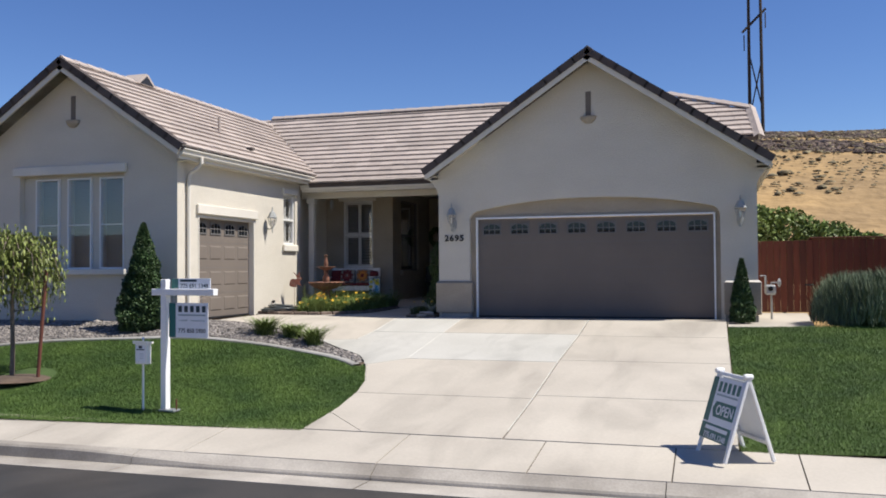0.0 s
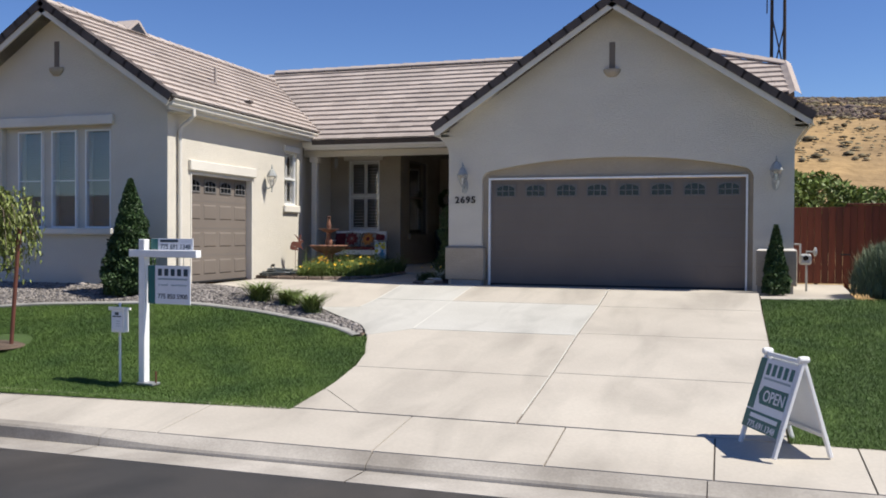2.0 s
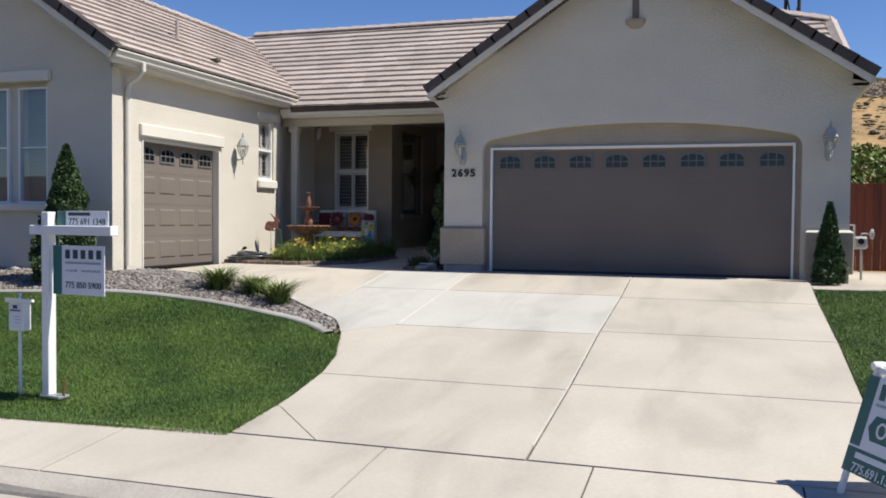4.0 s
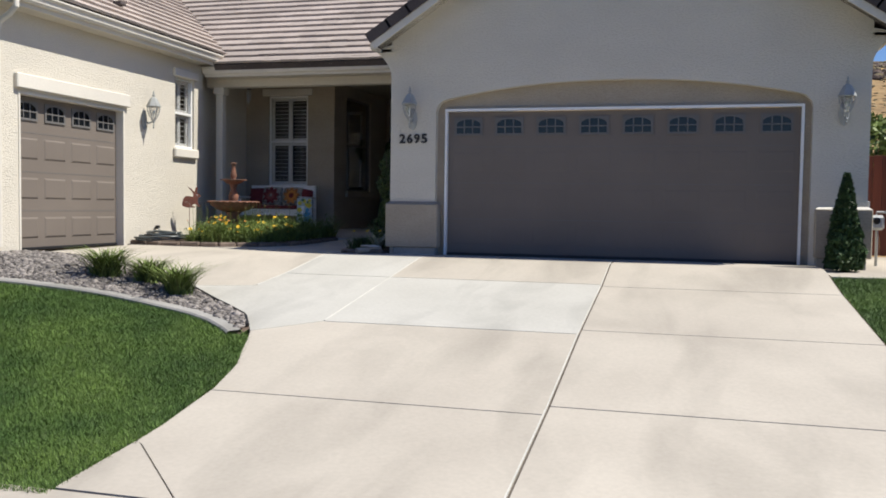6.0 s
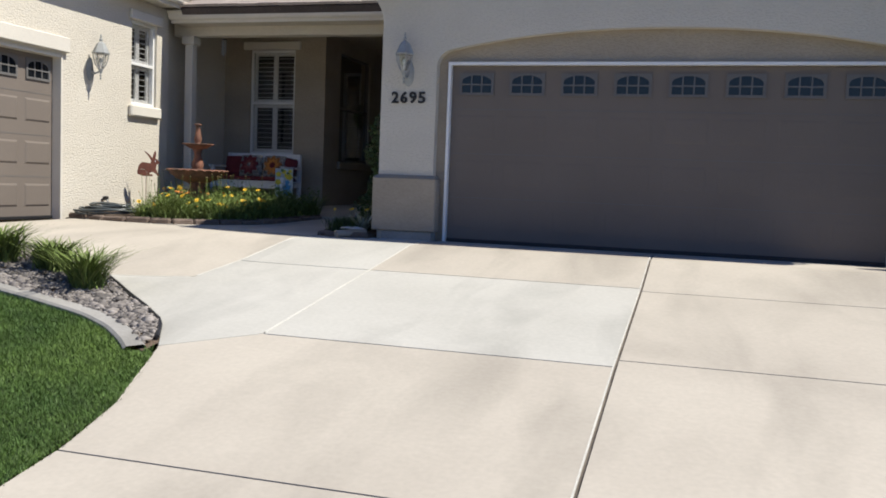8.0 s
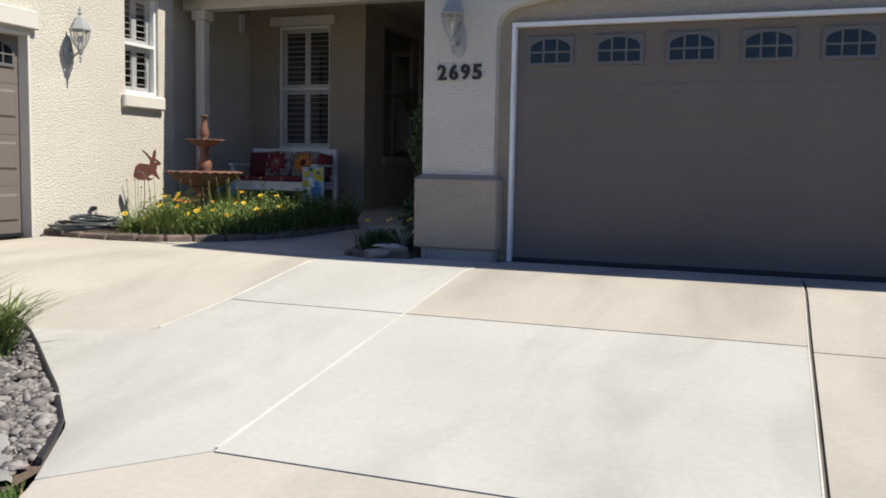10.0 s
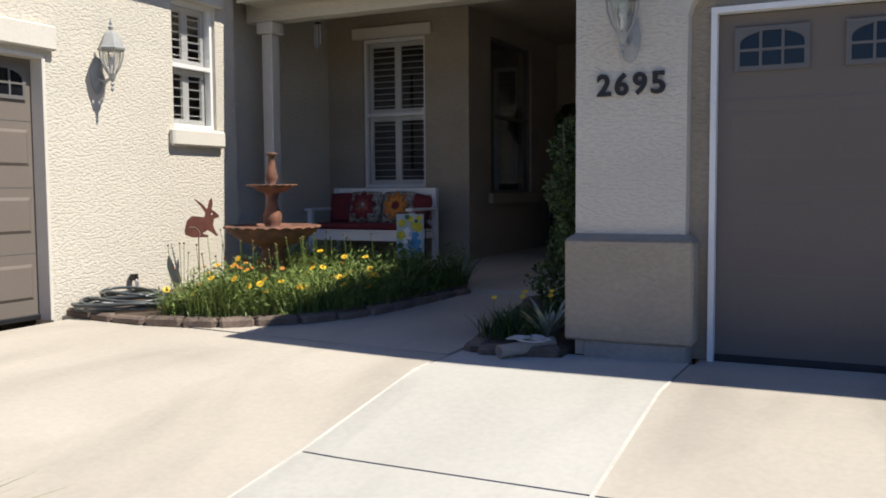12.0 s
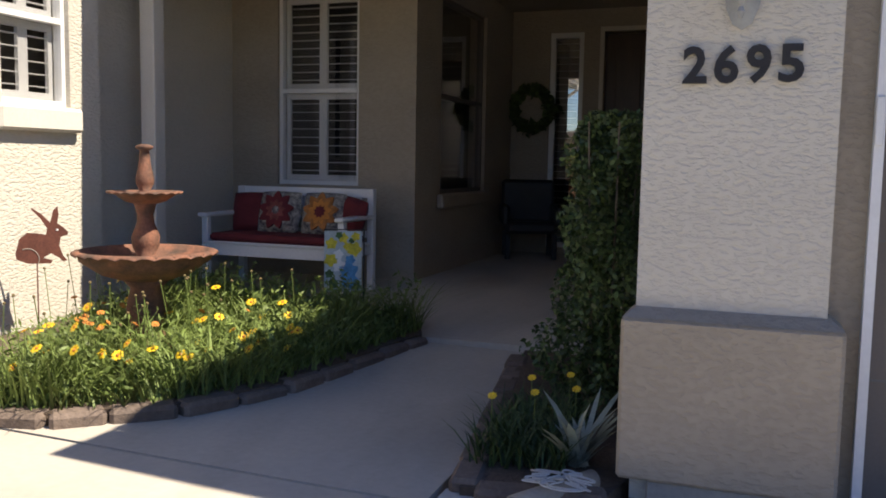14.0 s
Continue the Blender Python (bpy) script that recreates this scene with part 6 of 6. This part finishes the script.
# ---- bed beside the garage pillar ----
b = B().prism([(-1.46, -0.28), (-0.9, -0.2), (-0.83, 0.1), (-0.83, 2.05), (-1.8, 2.05)], lambda u, v, d: (u, v, walk_z(u, v) + d), -0.15, 0.03)
single("entry_bed", b, SOIL, "narrow soil bed beside the garage pillar", kind="structure")
st = thing("bed_border", "row of brown stones edging the narrow entry bed", "border")
for (x0, y0), (x1, y1), nn in (((-1.45, -0.26), (-1.8, 1.9), 8), ((-1.4, -0.28), (-0.88, -0.18), 2)):
    for k in range(nn):
        a, c = Vector((x0, y0)).lerp(Vector((x1, y1)), k / nn), Vector((x0, y0)).lerp(Vector((x1, y1)), (k + 1) / nn)
        d = c - a
        part("stone", B().box((-d.length / 2 + 0.006, -0.065, -0.04), (d.length / 2 - 0.006, 0.065, 0.05 + 0.008 * (k % 2)), 0.018), STONE, st, at=Matrix.Translation((*((a + c) / 2), walk_z(a.x, a.y))) @ Matrix.Rotation(math.atan2(d.y, d.x), 4, "Z"))
n = 13000
u = rg.normal(size=(n, 3))
u /= np.linalg.norm(u, axis=1)[:, None]
t = rg.uniform(0, 1, n)
c = np.stack([u[:, 0] * 0.27 * (1 + 0.25 * np.sin(7 * t)), u[:, 1] * 0.42, 0.08 + t * 1.48], 1)
ang_ = np.arctan2(u[:, 1], u[:, 0])
c[:, :2] *= (np.clip(1.25 - t ** 3 * 0.8, 0.2, 1) * (0.9 + 0.28 * np.sin(2 * ang_ + 9 * t) + 0.2 * np.sin(3 * ang_ - 17 * t)))[:, None] * rg.uniform(0.4, 1, (n, 1)) ** 0.4
v, f = leaves(c, 0.022, 1.8, 91, 0.2)
sh = plant("entry_shrub", "tall narrow dark green shrub against the garage pillar", "shrub", v, f, LEAF_DARK, at=pose(-1.13, 1.1, 0.05))
for k in range(6):
    a = k * 1.05
    part("stem", B().tube([(0.04 * math.cos(a), 0.04 * math.sin(a), -0.05), (0.12 * math.cos(a), 0.16 * math.sin(a), 0.7), (0.15 * math.cos(a), 0.25 * math.sin(a), 1.5)], 0.012, 6, 0.004), BARK, sh)
p = np.stack([rg.uniform(-1.5, -1.1, 900), rg.uniform(-0.05, 0.75, 900), np.full(900, 0.05)], 1)
v, f = blades(p, 0.2, 0.01, 0.8, 95, 3, 0.35)
tagged(new("low_plants", leaf_mesh("low_plants", v, f, LEAF_DARK)), "low shaded coreopsis foliage in the entry bed", "plants", kind="stuff")
for k in range(5):
    x, y, hgt = -1.45 + 0.08 * k, 0.1 + 0.13 * ((k * 3) % 5), 0.26
    flw = thing("flower", "yellow coreopsis flower in the shaded entry bed", "flower", pose(x, y, 0.06), "flowers in the bed")
    part("stem", B().tube([(0, 0, -0.02), (0.01, -0.01, hgt)], 0.002, 4), LEAF, flw)
    part("blossom", FM[0], None, flw, at=Matrix.Translation((0.01, -0.01, hgt)) @ Matrix.Rotation(0.6, 4, "X") @ Matrix.Scale(0.7, 4))
p = np.zeros((30, 3)) + rg.normal(0, 0.015, (30, 3))
v, f = blades(p, 0.25, 0.042, 1.0, 97, 4, 0.2)
AGAVE = mat("pale_spiky_leaf", (0.3, 0.34, 0.27), 0.6, 0.15, 6, 40, 0, island=0.2)
plant("spiky_plant", "pale grey-green spiky plant in the entry bed", "plant", v, f, AGAVE, at=pose(-1.06, 0.12, 0.06))
pp = thing("drain_pipe", "cream downspout pipe end lying on the bed edge", "drain pipe", pose(-1.2, -0.42, 0.046, 0, 0, 27))
bp = B()
n = 18
prof = [(0.042, 0.0), (0.042, 0.42), (0.035, 0.42), (0.035, 0.0)]
vs = [(r * math.cos(2 * math.pi * i / n), y, r * math.sin(2 * math.pi * i / n)) for r, y in prof for i in range(n)]
bp.add(vs, [(k * n + i, k * n + (i + 1) % n, ((k + 1) % 4) * n + (i + 1) % n, ((k + 1) % 4) * n + i) for k in range(4) for i in range(n)])
part("pipe", bp, CREAM, pp, smooth=True, at=pose(0, 0, 0, 3, 0, -62))
# black disc paints the shade inside the pipe
part("bore", B().lathe([(0.0345, 0.0), (0.0345, 0.01)], n, m=Matrix.Translation((0, 0.06, 0)) @ Matrix.Rotation(radians(90), 4, "X")), DARK, pp, at=pose(0, 0, 0, 3, 0, -62))
rope = [(0.09 * math.sin(k * 0.31) + 0.045 * math.sin(k * 1.7), 0.07 * math.cos(k * 0.43) + 0.03 * math.sin(k * 1.1), 0.012 + 0.016 * math.sin(k * 0.7) ** 2) for k in np.linspace(0, 60, 520)]
single("rope", B().tube(rope, 0.004, 5), ROPE, "tangled grey cord lying over the drain pipe", "rope", at=pose(-1.06, -0.27, 0.1), smooth=True)

# ---- side yard ----
fence = thing("fence", "red-brown stained board fence with a gate", "fence")
x = 5.8
while x < 13.5:
    w = 0.138
    gate = x < 6.95
    part("board", B().box((x + 0.002, 2.9 + (0.0 if gate else 0.02), 0.02), (x + w - 0.002, 2.92 + (0.0 if gate else 0.02), (1.63 if gate else 1.66) + random.uniform(-0.008, 0.008)), 0.003), FENCE, fence)
    x += w
for z in (0.3, 1.35):
    part("rail", B().box((5.8, 2.96, z), (13.5, 3.0, z + 0.09), 0.004), FENCE, fence)
part("cap_rail", B().box((6.98, 2.89, 1.67), (13.5, 3.0, 1.705), 0.006), FENCE, fence)
for x in (6.95, 9.4, 11.8):
    part("post", B().box((x, 2.96, -0.1), (x + 0.09, 3.05, 1.67), 0.006), FENCE, fence)
part("latch", B().box((6.86, 2.885, 0.62), (7.05, 2.9, 0.65), 0.004), BLACK, fence)
gm = thing("gas_meter", "grey gas meter on a riser pipe beside the garage", "gas meter", pose(5.98, 0.85, 0.0))
part("riser", B().tube([(0.05, -0.04, -0.05), (0.05, -0.04, 0.5)], 0.02, 8), METAL, gm)
part("meter_body", B().box((-0.08, -0.1, 0.47), (0.14, 0.05, 0.68), 0.035), METAL, gm)
part("dial", B().lathe([(0.05, 0), (0.05, 0.015), (0.03, 0.02)], 12, m=Matrix.Translation((0.03, -0.1, 0.6)) @ Matrix.Rotation(radians(90), 4, "X")), GLASS, gm)
part("pipe", B().tube([(-0.06, 0, 0.66), (-0.06, 0, 0.86), (-0.16, 0.02, 0.86)], 0.02, 8), METAL, gm)
part("cross_pipe", B().tube([(0.05, 0, 0.66), (0.05, 0, 0.72), (0.2, 0, 0.72)], 0.018, 8), METAL, gm)
part("regulator", B().lathe([(0.03, -0.03), (0.085, -0.01), (0.085, 0.02), (0.03, 0.04)], 14, m=Matrix.Translation((0.2, 0, 0.72)) @ Matrix.Rotation(radians(90), 4, "Y")), METAL, gm)

# ---- distance ----
rgh = np.random.default_rng(77)
n = 30000
x, y = rgh.uniform(2, 36, n), rgh.uniform(28, 76, n)
keep = np.array([noise.noise((a * 0.07, b * 0.11, 3.0)) + 0.85 * np.exp(-((b - 56) / 12) ** 2) - 0.42 > 0 for a, b in zip(x, y)])
sp = np.array([(a, b, far_z(a, b) + 0.05) for a, b in zip(x[keep], y[keep])])
ob = pebbles("hill_rocks", sp, 0.15, "dark broken lava rocks scattered on the hill", ROCK, 78)
n = 5000
x, y = rgh.uniform(2, 40, n), rgh.uniform(26, 84, n)
sp = np.array([(a, b, far_z(a, b) + 0.1) for a, b in zip(x, y)])
pebbles("sagebrush", sp, 0.13, "grey-brown sagebrush clumps on the dry hill", SAGE, 79)
pl = thing("power_pylon", "wooden two-pole power line tower on the hill", "pylon", pose(8.9, 64, 11.0))
for x in (-0.6, 0.5):
    part("pole", B().tube([(x, 0, -3), (x - 0.1 * (x > 0), 0, 15.5)], 0.17, 8, 0.12), POLE, pl)
part("crossarm", B().tube([(-1.15, -0.2, 10.9), (0.85, 0.3, 13.0)], 0.12, 6), POLE, pl)
for s in (-1, 1):
    part("brace", B().tube([(-0.55 * s, 0, 3.6), (0.5 * s, 0, 8.6)], 0.06, 6), POLE, pl)
for x, z in ((-1.0, 10.7), (0.8, 12.6)):
    part("insulator", B().tube([(x, 0, z), (x, 0, z - 1.4)], 0.05, 6), POLE, pl)
